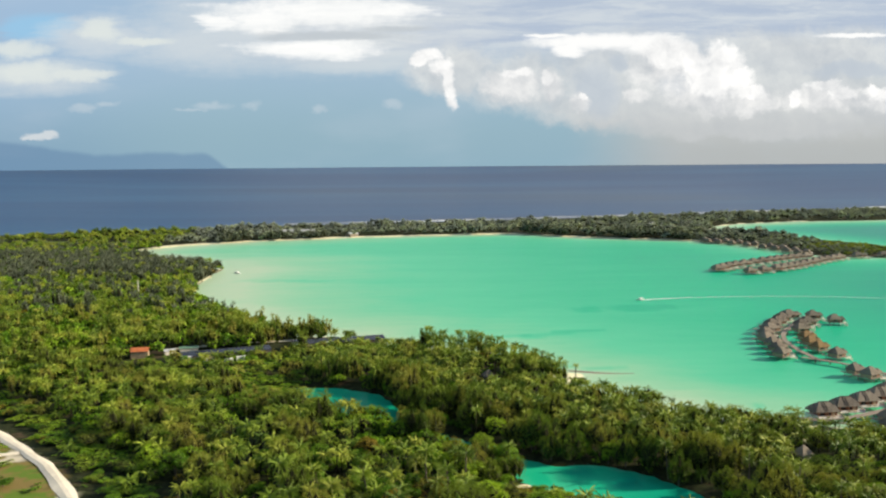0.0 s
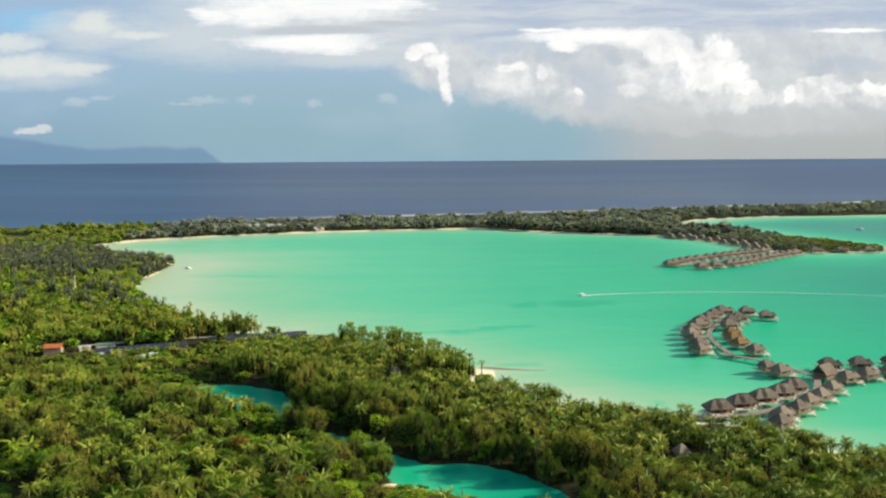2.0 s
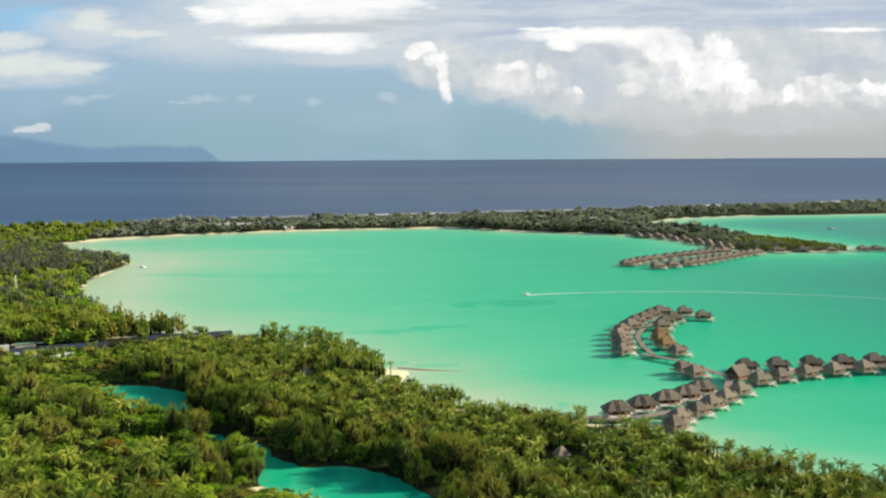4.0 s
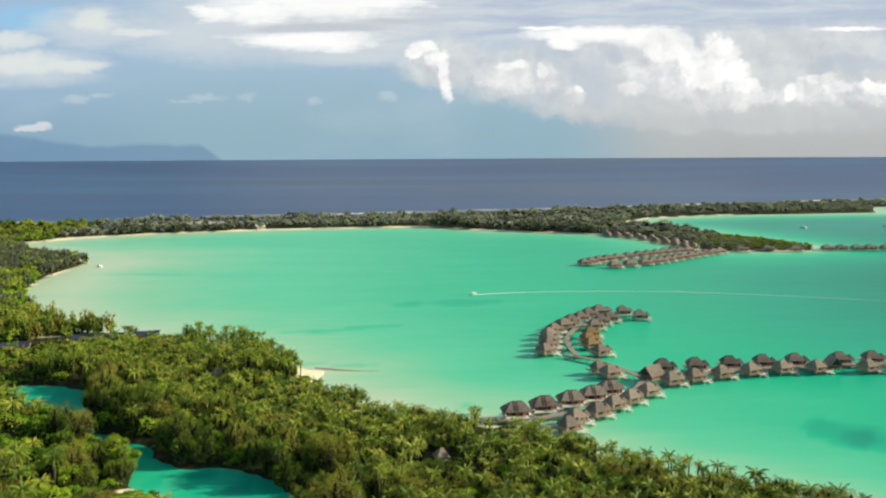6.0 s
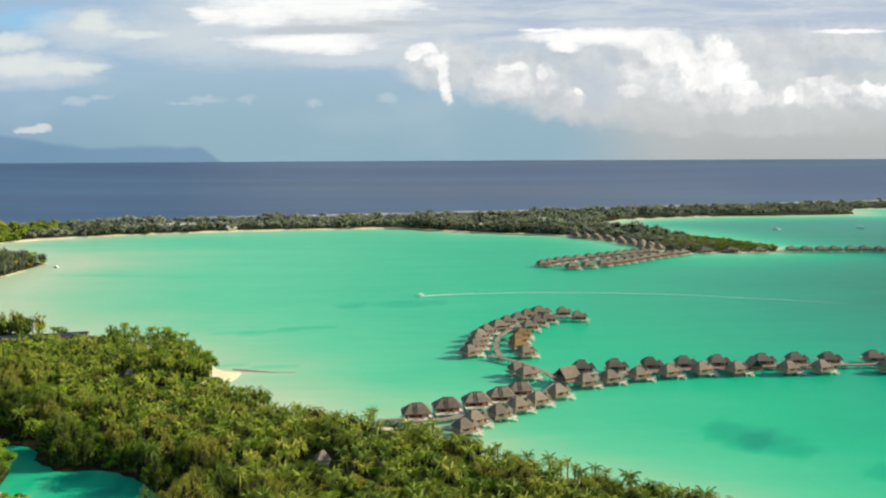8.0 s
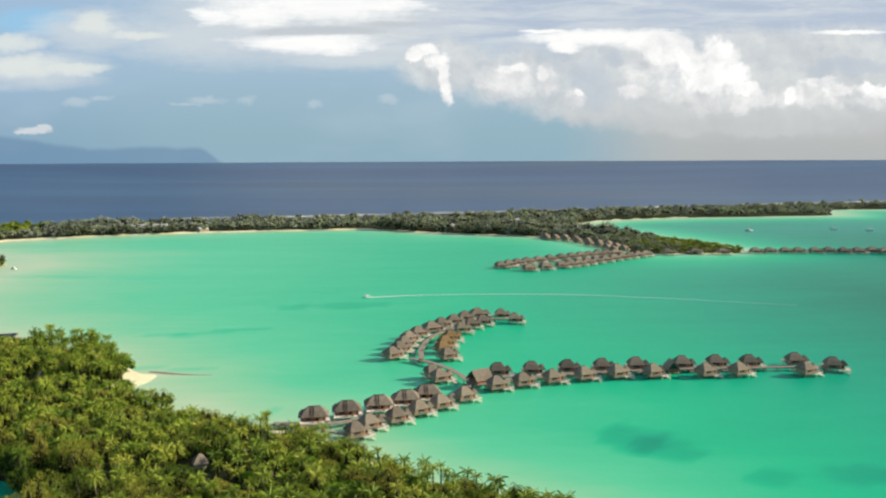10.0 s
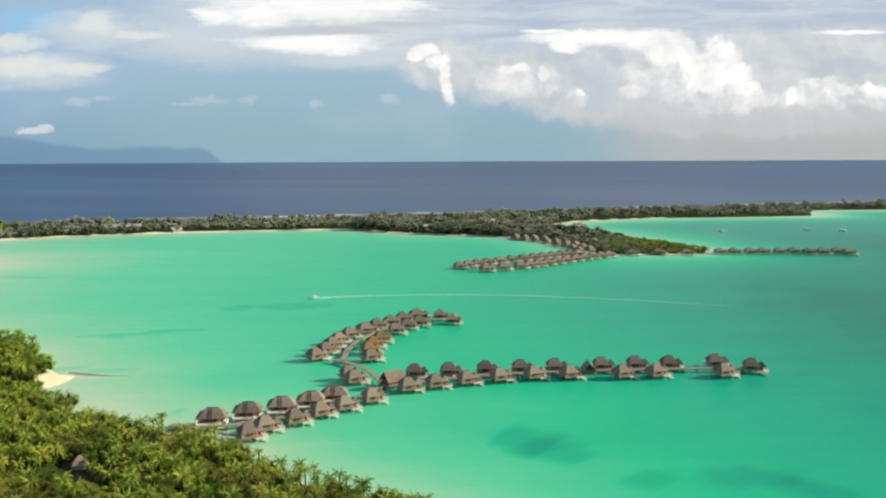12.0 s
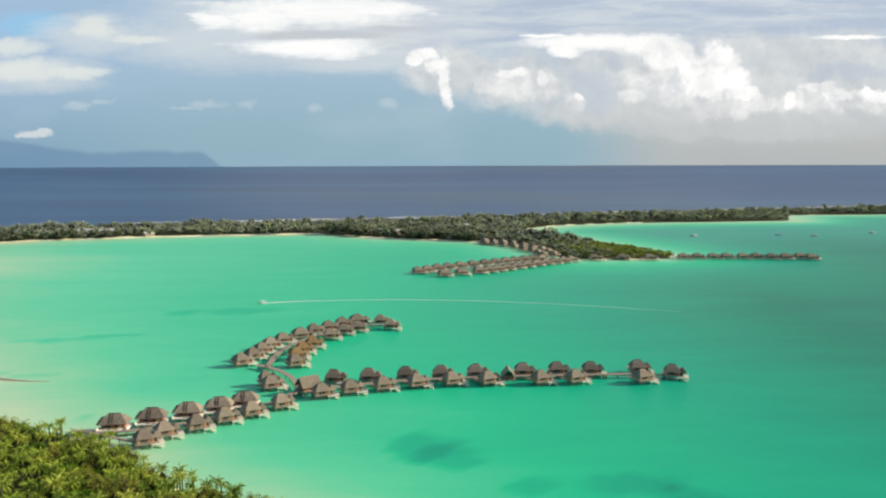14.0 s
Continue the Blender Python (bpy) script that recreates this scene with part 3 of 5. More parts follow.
for name, val in (("depth", np.clip(depth, 0.0, 1)), ("ocean", np.maximum(beyond, 0.28 * inner * (1 - np.exp(-(off / 110) ** 2))))):
    at = water.data.attributes.new(name, "FLOAT", "POINT")
    at.data.foreach_set("value", val.astype(np.float32))
# ---- bungalows over the water ----
DECK, EAVE = 2.3, 4.4


def joined(name, mat, *pieces):
    vs, fs = [], []
    for v, f in pieces:
        fs += [tuple(i + len(vs) for i in q) for q in f]
        vs += v
    return mesh_of(name, vs, fs, mat)


def hips_cap(w, d, z1, ridge, along):
    r = ridge / 2 + 0.2
    return box(-r, -0.22, z1 - 0.12, r, 0.22, z1 + 0.14) if along == "x" else box(-0.22, -r, z1 - 0.12, 0.22, r, z1 + 0.14)


PILE = mesh_of("pile", *tube([(0, 0, -0.9), (0, 0, DECK - 0.25)], [0.17, 0.15], 6), M_WOOD)
PALE_PILE = mesh_of("pale_pile", *tube([(0, 0, -0.9), (0, 0, DECK - 0.25)], [0.2, 0.18], 6), M_PALE)
STRIP = mesh_of("roof_gutter", [(x, y, z + h) for h in (-0.1, 0.12) for y, z in ((-0.1, 7.92), (-2.76, 6.38), (-4.72, 4.62)) for x in (-0.2, 0.2)],
                [(6, 8, 9, 7), (8, 10, 11, 9), (0, 1, 3, 2), (2, 3, 5, 4), (0, 2, 8, 6), (2, 4, 10, 8), (1, 7, 9, 3), (3, 9, 11, 5), (4, 5, 11, 10), (0, 6, 7, 1)], M_RIDGE)


def railing(name, mat, z, *runs):
    """A rail on posts along straight runs (x0, y0, x1, y1)."""
    pieces = []
    for x0, y0, x1, y1 in runs:
        n = max(1, round(math.hypot(x1 - x0, y1 - y0) / 1.3))
        pieces.append(box(min(x0, x1) - 0.06, min(y0, y1) - 0.06, z + 0.86, max(x0, x1) + 0.06, max(y0, y1) + 0.06, z + 0.98))
        pieces.append(box(min(x0, x1) - 0.03, min(y0, y1) - 0.03, z + 0.42, max(x0, x1) + 0.03, max(y0, y1) + 0.03, z + 0.50))
        for i in range(n + 1):
            x, y = x0 + (x1 - x0) * i / n, y0 + (y1 - y0) * i / n
            pieces.append(box(x - 0.07, y - 0.07, z, x + 0.07, y + 0.07, z + 0.9))
    return joined(name, mat, *pieces)


def ladder(x, y, z0, z1):
    rungs = [box(x - 0.35, y - 0.05, z0 + 0.3 * i, x + 0.35, y + 0.05, z0 + 0.3 * i + 0.07) for i in range(int((z1 - z0) / 0.3))]
    return joined("ladder", M_PALE, box(x - 0.42, y - 0.06, z0, x - 0.34, y + 0.06, z1), box(x + 0.34, y - 0.06, z0, x + 0.42, y + 0.06, z1), *rungs)


def water_bungalow(roof_mat, label, group, ridge=2.6):
    """A villa on piles: a steep main roof, a lower wing towards the open water, a sun deck and a bathing step."""
    top = thing("overwater_bungalow", label, "bungalow", group)
    part("deck", boxes("deck", M_WOOD, (-5.4, -4.9, DECK - 0.28, 6.6, 4.8, DECK), (-5.6, 4.8, DECK - 0.2, -2.6, 8.0, DECK - 0.02)), top, "weathered timber deck")
    part("wall", boxes("wall", M_TAN, (-4.2, -3.7, DECK, 4.2, 3.7, EAVE + 0.5)), top, "tan matting wall")
    part("wing_wall", boxes("wing_wall", M_RED, (4.2, -3.2, DECK, 6.2, 0.8, EAVE - 0.1)), top, "reddish timber wall")
    part("window", boxes("window", M_DARK, (-2.6, -3.76, DECK + 0.25, 1.6, -3.703, EAVE - 0.2)), top, "dark glazed opening")
    part("window", boxes("window", M_DARK, (4.203, 1.2, DECK + 0.2, 4.26, 3.2, EAVE - 0.1)), top, "dark glazed opening")
    part("window", boxes("window", M_DARK, (4.7, -3.26, DECK + 0.2, 5.8, -3.203, EAVE - 0.4)), top, "dark glazed opening")
    part("door_panel", boxes("door_panel", M_RED, (1.9, -3.78, DECK + 0.05, 3.6, -3.703, EAVE - 0.2)), top, "reddish timber door panel")
    roof = part("main_roof", mesh_of("main_roof", *hip(9.8, 9.2, EAVE - 0.4, 7.7, ridge, 0.4, "x"), roof_mat), top)
    part("wing_roof", mesh_of("wing_roof", *hip(4.6, 5.6, EAVE - 0.6, 6.4, 0.9, 0.35, "y", 5.9, -1.0), roof_mat), top)
    part("ridge_cap", joined("ridge_cap", M_RIDGE, hips_cap(9, 9, 7.7, ridge, "x")), roof, "dark ridge cap")
    part("sun_deck", boxes("sun_deck", M_PALE, (6.6, -5.6, DECK - 0.7, 9.4, 1.2, DECK - 0.5), (2.4, -6.6, DECK - 0.7, 6.6, -4.9, DECK - 0.5)), top, "pale lower sun deck")
    part("railing", railing("railing", M_PALE, DECK - 0.5, (9.3, -5.5, 9.3, 1.1), (6.7, 1.1, 9.3, 1.1)), top, "pale railing")
    part("railing", railing("railing", M_WOOD, DECK, (-5.3, -4.8, 2.2, -4.8)), top, "timber railing")
    part("bathing_step", boxes("bathing_step", M_PALE, (6.8, -7.4, 0.55, 8.6, -5.7, 0.75), (7.2, -5.8, 0.7, 8.0, -5.3, 1.25)), top, "pale bathing platform")
    part("ladder", ladder(7.7, -7.5, -0.6, 1.5), top, "pale ladder")
    for x, y in ((-4.8, -4.2), (-1.6, -4.2), (1.8, -4.2), (5.2, -4.2), (-4.8, 0), (5.2, 0), (-4.8, 4.2), (-1.6, 4.2), (1.8, 4.2), (5.2, 4.2)):
        part("stilt", PILE, top, "", pose(x, y, 0))
    for x, y in ((2.8, -6.2), (6.4, -6.0), (9.1, -5.3), (9.1, -2.0), (9.1, 0.9), (7.0, -7.2), (8.4, -7.2)):
        part("stilt", PALE_PILE, top, "pale concrete pile", pose(x, y, -0.5 if y > -7 else -1.4))
    return top


def shore_bungalow(roof_mat, label, group):
    """A longer villa whose terrace faces the shallows, with two roofs that meet in a gutter."""
    top = thing("overwater_bungalow", label, "bungalow", group)
    part("deck", boxes("deck", M_PALE, (-6.8, -7.4, DECK - 0.4, 7.4, 4.4, DECK)), top, "pale terrace slab")
    part("wall", boxes("wall", M_RED, (-5.2, -3.6, DECK, 5.4, 3.4, EAVE + 0.4)), top, "reddish timber wall")
    part("window", boxes("window", M_DARK, (-3.9, -3.66, DECK + 0.1, -1.2, -3.603, EAVE - 0.1)), top, "dark glazed opening")
    part("window", boxes("window", M_DARK, (0.9, -3.66, DECK + 0.1, 2.0, -3.603, EAVE - 0.1)), top, "dark glazed opening")
    part("door_panel", boxes("door_panel", M_TAN, (2.8, -3.67, DECK + 0.1, 4.4, -3.603, EAVE - 0.2)), top, "tan woven panel")
    roof = part("main_roof", mesh_of("main_roof", *hip(13.6, 9.8, EAVE - 0.3, 7.9, 5.2, 0.4, "x", 0.1, 0), roof_mat), top)
    part("side_roof", mesh_of("side_roof", *hip(4.6, 8.2, EAVE - 0.5, 6.6, 0.8, 0.4, "x", -5.4, 0.2), roof_mat), top)
    part("roof_gutter", STRIP, roof, "dark roof gutter", pose(-1.7, 0, 0))
    part("roof_gutter", STRIP, roof, "dark roof gutter", pose(-0.3, 0, 0))
    cap = hips_cap(9, 9, 7.9, 5.2, "x")
    part("ridge_cap", mesh_of("ridge_cap", cap[0], cap[1], M_RIDGE), roof, "dark ridge cap")
    part("parapet", boxes("parapet", M_PALE, (-6.8, -7.4, DECK, -6.6, -3.4, DECK + 0.9)), top, "pale terrace parapet")
    part("parapet", boxes("parapet", M_PALE, (7.2, -7.4, DECK, 7.4, -3.4, DECK + 0.9)), top, "pale terrace parapet")
    part("bench", boxes("bench", M_TAN, (-1.6, -6.4, DECK, 0.4, -5.6, DECK + 0.45)), top, "tan sun bench")
    part("bench", boxes("bench", M_TAN, (1.2, -6.4, DECK, 3.2, -5.6, DECK + 0.45)), top, "tan sun bench")
    for x, y in ((-6.0, -6.8), (-2.0, -6.8), (2.0, -6.8), (6.6, -6.8), (-6.0, 0), (6.2, 0), (-6.0, 3.8), (0, 3.8), (6.2, 3.8)):
        part("stilt", PALE_PILE, top, "", pose(x, y, 0))
    return top


G_NEAR, G_CURVE, G_FAR = "bungalows along the nearer pier", "bungalows on the curved pier", "bungalows on the distant pier"
first_water = water_bungalow(M_THATCH, "grey-brown thatched bungalow on piles over turquoise water", G_NEAR)
first_shore = shore_bungalow(M_THATCH, "long grey-brown thatched bungalow with a pale terrace over shallows", G_NEAR)
first_wide = water_bungalow(M_SHADETHATCH, "broad grey-brown thatched bungalow with shade in its roof colour, on piles beside a boardwalk", G_NEAR, 3.8)
first_new = water_bungalow(M_NEWTHATCH, "thatched bungalow with fresh golden-brown roof on piles", G_CURVE)
used = set()
LOW = 0.88


def settle(first, x, y, turn, group=None, scale=1.0):
    """The first of a kind is moved to its own place, the others are copies."""
    m = pose(x, y, 0, 0, 0, turn) @ Matrix.Diagonal((scale, scale, LOW, 1))
    if first.name in used:
        ob = copy_thing(first, m)
    else:
        used.add(first.name)
        ob = first
    ob.matrix_basis = m
    if group:
        ob["group"] = group
    return ob


PIER_BACK = [(154.7, 316.6), (166.4, 323.7), (178.1, 330.9), (188.5, 338.0), (197.0, 345.8)]
PIER_FRONT = [(171.6, 299.0), (175.8, 308.1), (185.4, 315.9), (193.7, 325.0), (202.2, 332.8), (211.9, 343.2)]
LONG_BACK = [(228.8, 382.2), (244.4, 384.2), (261.3, 386.8), (277.6, 388.7), (293.8, 390.7), (315.9, 392.6), (332.2, 394.3), (348.0, 394.2), (370.9, 397.2), (384.8, 388.1)]
LONG_FRONT = [(226.2, 359.4), (237.9, 364.7), (251.7, 369.9), (266.5, 374.4), (282.1, 377.7), (298.4, 378.3), (322.4, 378.9), (338.0, 380.0), (368.6, 380.0)]
CURVE_OUT = [(178.8, 416.0), (182.0, 428.4), (184.0, 440.7), (185.9, 453.7), (190.5, 466.1), (198.2, 479.7), (204.1, 491.4), (211.4, 500.5), (218.4, 511.6), (226.8, 521.3)]
CURVE_IN = [(206.1, 413.4), (204.1, 429.0), (205.4, 442.0), (208.7, 455.0), (215.3, 477.1), (221.7, 490.1), (228.8, 498.6), (241.2, 518.7), (248.3, 504.4)]
FAR_BACK = [(260.0, 756.6), (268.4, 767.0), (277.3, 776.8), (287.3, 785.9), (299.0, 795.0), (311.5, 804.7), (323.7, 813.8), (334.8, 821.6), (345.2, 829.4), (354.9, 835.9), (364.7, 842.4), (374.4, 847.6), (384.2, 851.5)]
FAR_FRONT = [(282.8, 737.1), (298.4, 744.9), (314.6, 755.3), (324.1, 762.5), (332.8, 769.0), (342.3, 777.4), (352.3, 787.1), (362.7, 796.9), (373.1, 806.6), (383.5, 816.4), (392.6, 824.2), (403.0, 832.0), (412.1, 838.5)]
FAR_BEND = [(338.0, 1036.1), (348.4, 1027.0), (358.8, 1019.2), (369.2, 1002.3), (379.6, 980.2), (387.4, 952.9), (395.2, 936.0), (399.1, 913.9), (401.7, 890.5)]
FAR_BAY = [(x - 12.0, y - 7.0) for x, y in FAR_BEND[1:]]
FAR_EAST = [(438.8, 852.8), (467.4, 856.7), (495.3, 854.1), (531.1, 859.3), (545.5, 859.3), (561.6, 858.6), (575.2, 858.6), (591.9, 858.0), (605.8, 858.0), (620.1, 854.1), (634.4, 854.1), (651.3, 858.0), (659.1, 848.9)]
for x, y in PIER_BACK:
    settle(first_shore, x, y, 6, scale=0.77)
for x, y in PIER_FRONT:
    settle(first_water, x, y, 32, scale=0.67)
settle(first_water, 202.0, 372.4, 30, scale=0.74)
settle(first_wide, 198.5, 380.0, 30, scale=0.62)
for x, y in LONG_BACK:
    settle(first_wide, x, y, 0 if x < 380 else -12, scale=0.76)
for x, y in LONG_FRONT:
    settle(first_water, x, y, 26, scale=0.72)
for i, (x, y) in enumerate(CURVE_OUT):
    settle(first_water, x, y, 40 - 3 * i, G_CURVE, scale=0.76 if i not in (5, 9) else 0.96)
for i, (x, y) in enumerate(CURVE_IN):
    settle(first_new if 1 <= i <= 3 else first_water, x, y, 30 - 4 * i, G_CURVE, 0.73)
for row, turn in ((FAR_BACK, 20), (FAR_FRONT, 20), (FAR_BEND, 60), (FAR_BAY, 60), (FAR_EAST, 0)):
    for x, y in row:
        settle(first_water, x, y, turn, G_FAR, 1.02 if row is FAR_EAST else 0.95)

# a small gabled pavilion on the long pier and the hall at the fork
def pavilion(x, y, turn, w, d, high, label):
    top = thing("pavilion", label, "pavilion", at=pose(x, y, 0, 0, 0, turn))
    e = DECK + 1.5
    part("deck", boxes("deck", M_WOOD, (-w / 2, -d / 2, DECK - 0.3, w / 2, d / 2, DECK)), top)
    part("wall", boxes("wall", M_RED, (-w * 0.4, -d * 0.4, DECK, w * 0.4, d * 0.4, e + 0.25)), top, "reddish timber wall")
    vs = [(-w / 2, -d / 2 - 0.4, e), (w / 2, -d / 2 - 0.4, e), (0, -d / 2 - 0.4, high), (-w / 2, d / 2 + 0.4, e), (w / 2, d / 2 + 0.4, e), (0, d / 2 + 0.4, high)]
    low = [(a, b, c - 0.35) for a, b, c in vs]
    fs = [(1, 4, 5, 2), (3, 0, 2, 5), (6, 9, 11, 8), (10, 7, 8, 11), (0, 1, 7, 6), (4, 3, 9, 10), (0, 6, 8, 2), (2, 8, 7, 1), (3, 5, 11, 9), (5, 4, 10, 11)]
    part("roof", mesh_of("roof", vs + low, fs, M_THATCH), top, "steep thatched gable roof")
    part("gable", mesh_of("gable", [(-w * 0.4, -d * 0.4, e), (w * 0.4, -d * 0.4, e), (0, -d * 0.4, high - 0.9)], [(0, 1, 2)], M_DARK), top, "dark gable end")
    for sx_ in (-1, 1):
        for sy_ in (-1, 1):
            part("stilt", PILE, top, "", pose(sx_ * w * 0.42, sy_ * d * 0.42, 0))
    return top


pavilion(*[(308.1, 382.2)][0], 0, 6.0, 7.0, 7.4, "small thatched pavilion with a reddish wall on piles")
pavilion(*[(219.7, 366.6)][0], -55, 8.0, 8.5, 7.8, "large thatched hall on piles where the piers fork")


def boardwalk(label, line, width=2.4, step=7.0, z=1.98):
    """A timber walkway on pairs of piles along a line."""
    top = thing("boardwalk", label, "boardwalk", "boardwalks")
    pts = [Vector((*q, 0)) for q in line]
    vs, fs, posts, acc = [], [], [], 0.0
    for i, q in enumerate(pts):
        d = (pts[min(i + 1, len(pts) - 1)] - pts[max(i - 1, 0)]).normalized()
        nn = Vector((-d.y, d.x, 0)) * width / 2
        vs += [tuple(q + nn + Vector((0, 0, z))), tuple(q - nn + Vector((0, 0, z))), tuple(q - nn + Vector((0, 0, z - 0.3))), tuple(q + nn + Vector((0, 0, z - 0.3)))]
        if i:
            a, b = (i - 1) * 4, i * 4
            fs += [(a + k, b + k, b + (k + 1) % 4, a + (k + 1) % 4) for k in range(4)]
            seg = (q - pts[i - 1]).length
            while acc < seg:
                o = pts[i - 1].lerp(q, acc / seg)
                posts += [o + nn * 0.85, o - nn * 0.85]
                acc += step
            acc -= seg
    fs += [(0, 1, 2, 3), tuple(len(vs) - 4 + k for k in (3, 2, 1, 0))]
    part("deck", mesh_of("deck", vs, fs, M_WOOD), top, "weathered timber planks")
    for o in posts:
        part("stilt", PILE, top, "", pose(o.x, o.y, -0.25))
    return top


boardwalk("grey timber boardwalk between two rows of bungalows", [(140.4, 312.0), (150.8, 310.1), (163.8, 312.0), (182.0, 321.1), (197.6, 334.1), (208.0, 347.1), (213.2, 358.8), (215.8, 365.3)], 3.0)
boardwalk("narrow timber jetty on piles from the beach", [(143.0, 310.7), (150.8, 308.1), (158.6, 304.2), (169.0, 299.0)], 1.6)
boardwalk("long timber boardwalk between facing bungalows", [(215.8, 365.3), (227.5, 370.5), (241.8, 374.4), (260.0, 380.2), (279.5, 383.5), (312.0, 386.8), (348.4, 388.7), (369.2, 389.4), (382.2, 387.4)], 2.6)
boardwalk("curving timber boardwalk linking the piers", [(215.8, 365.3), (212.6, 377.0), (208.0, 388.7), (201.5, 399.1), (193.7, 406.9), (187.8, 411.4)], 2.6)
boardwalk("timber boardwalk inside the ring of bungalows", [(193.7, 406.9), (193.1, 429.0), (195.7, 451.1), (201.5, 468.0), (210.6, 483.6), (221.0, 499.2), (231.4, 509.6), (243.1, 510.9)], 2.6)
boardwalk("distant timber boardwalk between rows of bungalows", [(263.9, 750.1), (288.6, 767.0), (315.9, 786.5), (340.6, 802.1), (364.0, 821.6), (390.0, 838.5), (413.4, 851.5)], 2.4, 9.0)
boardwalk("distant timber boardwalk off the headland", [(517.4, 860.6), (559.0, 862.6), (611.0, 860.6), (653.9, 855.4)], 2.4, 9.0)


# ---- boats ----
def hull(name, length, beam, z0, z1, mat):
    vs, fs, n = [], [], 7
    for i in range(n):
        t = i / (n - 1)
        w = beam / 2 * (0.8 + 0.2 * min(1, t * 3)) * (1 - max(0, t - 0.45) ** 1.8 / 0.36)
        y = (t - 0.5) * length
        lift = 0.35 * max(0, t - 0.5) * (z1 - z0)
        vs += [(-w, y, z1 + lift), (-w * 0.7, y, z0), (w * 0.7, y, z0), (w, y, z1 + lift)]
        if i:
            a, b = (i - 1) * 4, i * 4
            fs += [(a, b, b + 1, a + 1), (a + 1, b + 1, b + 2, a + 2), (a + 2, b + 2, b + 3, a + 3), (a, a + 3, b + 3, b)]
    fs += [(0, 1, 2, 3), tuple(len(vs) - 4 + k for k in (3, 2, 1, 0))]
    return mesh_of(name, vs, fs, mat)


def motor_boat(x, y, turn, size=1.0, label="white motor boat crossing the turquoise lagoon"):
    top = thing("motor_boat", label, "boat", at=pose(x, y, 0, 0, 0, turn) @ Matrix.Diagonal((size, size, size, 1)))
    part("hull", hull("hull", 9.0, 2.9, -0.2, 1.0, M_WHITE), top)
    part("cabin", boxes("cabin", M_WHITE, (-1.0, -1.6, 1.0, 1.0, 1.2, 2.0)), top)
    part("canopy", boxes("canopy", M_WHITE, (-1.3, -2.6, 2.3, 1.3, 1.5, 2.45)), top, "white canopy")
    part("windscreen", boxes("windscreen", M_DARK, (-0.9, 1.203, 1.4, 0.9, 1.26, 1.95)), top, "dark windscreen")
    return top


def sail_boat(x, y, turn, high):
    top = thing("sailing_catamaran", "white moored sailing catamaran with bare mast on turquoise water", "boat", "moored boats", at=pose(x, y, 0, 0, 0, turn) @ Matrix.Diagonal((0.8, 0.8, 0.8, 1)))
    for k in (-1, 1):
        part("hull", hull("hull", 12.0, 1.7, -0.2, 1.6, M_WHITE), top, "", pose(2.6 * k, 0, 0))
    part("cabin", boxes("cabin", M_WHITE, (-2.7, -4.2, 1.2, 2.7, 2.0, 2.9)), top)
    part("window", boxes("window", M_DARK, (-2.2, -4.26, 1.9, 2.2, -4.203, 2.6)), top, "dark cabin window")
    part("mast", mesh_of("mast", *tube([(0, 0.6, 2.8), (0, 0.6, high)], [0.13, 0.09]), M_WHITE), top)
    return top


WAKE = [(151.5, 601.2), (166.4, 606.5), (188.5, 611.0), (221.0, 614.2), (260.0, 613.6), (305.5, 607.8), (351.0, 595.4), (396.5, 578.5), (448.5, 556.4)]
motor_boat(*WAKE[0], 112, 0.8)
motor_boat(*[(-186.3, 772.9)][0], 60, 0.8, "small white boat moored in the shallows")
for x, y, high, t in ((625, 1123, 9, 30), (746, 1137, 14, 80), (786, 1118, 19, 60), (887, 1160, 8, 20)):
    sail_boat(x, y, t, high)

line = []
for i in range(len(WAKE) - 1):
    for k in range(12):
        line.append(Vector((*WAKE[i], 0)).lerp(Vector((*WAKE[i + 1], 0)), k / 12))
vs, fs, fade = [], [], []
for i, o in enumerate(line):
    t = i / len(line)
    d = (line[min(i + 1, len(line) - 1)] - line[max(i - 1, 0)]).normalized()
    nn = Vector((-d.y, d.x, 0)) * (1.5 + 3.0 * t)
    for k in (-1, -0.45, 0.45, 1):
        vs.append(tuple(o + nn * k + Vector((0, 0, 0.06))))
        fade.append((1.0 if abs(k) < 0.9 else 0.0) * (1.5 * (1 - t / 0.45) if t < 0.27 else 0.62 * (1 - 0.9 * t)))
    if i:
        a, b = (i - 1) * 4, i * 4
        fs += [(a + k, b + k, b + k + 1, a + k + 1) for k in range(3)]
wake = new("wake", mesh_of("wake", vs, fs, M_FOAM))
wake.data.attributes.new("fade", "FLOAT", "POINT").data.foreach_set("value", np.array(fade, dtype=np.float32))
tagged(wake, "thin white foam trail on the lagoon behind a boat", "wake", kind="stuff")

# surf on the outer reef
line = np.array(COAST_OCEAN[0:7])[::-1]
seg = [(line[i] * (1 - k / 40) + line[i + 1] * k / 40) for i in range(len(line) - 1) for k in range(40)]
vs, fs, fade = [], [], []
for i, o in enumerate(seg):
    wv = noise.noise((o[0] / 60, o[1] / 60, 0.3))
    for k, (dyy, fv) in enumerate(((14, 0.0), (26, 0.9), (44 + 26 * wv, 1.0), (62 + 34 * wv, 0.0))):
        vs.append((o[0], o[1] + dyy, 0.08))
        fade.append(fv * max(0.0, min(1.0, 0.75 + 1.3 * noise.noise((o[0] / 110, 7.1, 0.3)))))
    if i:
        a, b = (i - 1) * 4, i * 4
        fs += [(a + k, b + k, b + k + 1, a + k + 1) for k in range(3)]
surf = new("surf", mesh_of("surf", vs, fs, M_FOAM))
surf.data.attributes.new("fade", "FLOAT", "POINT").data.foreach_set("value", np.array(fade, dtype=np.float32))
tagged(surf, "white surf breaking on the outer reef", "surf", kind="stuff")


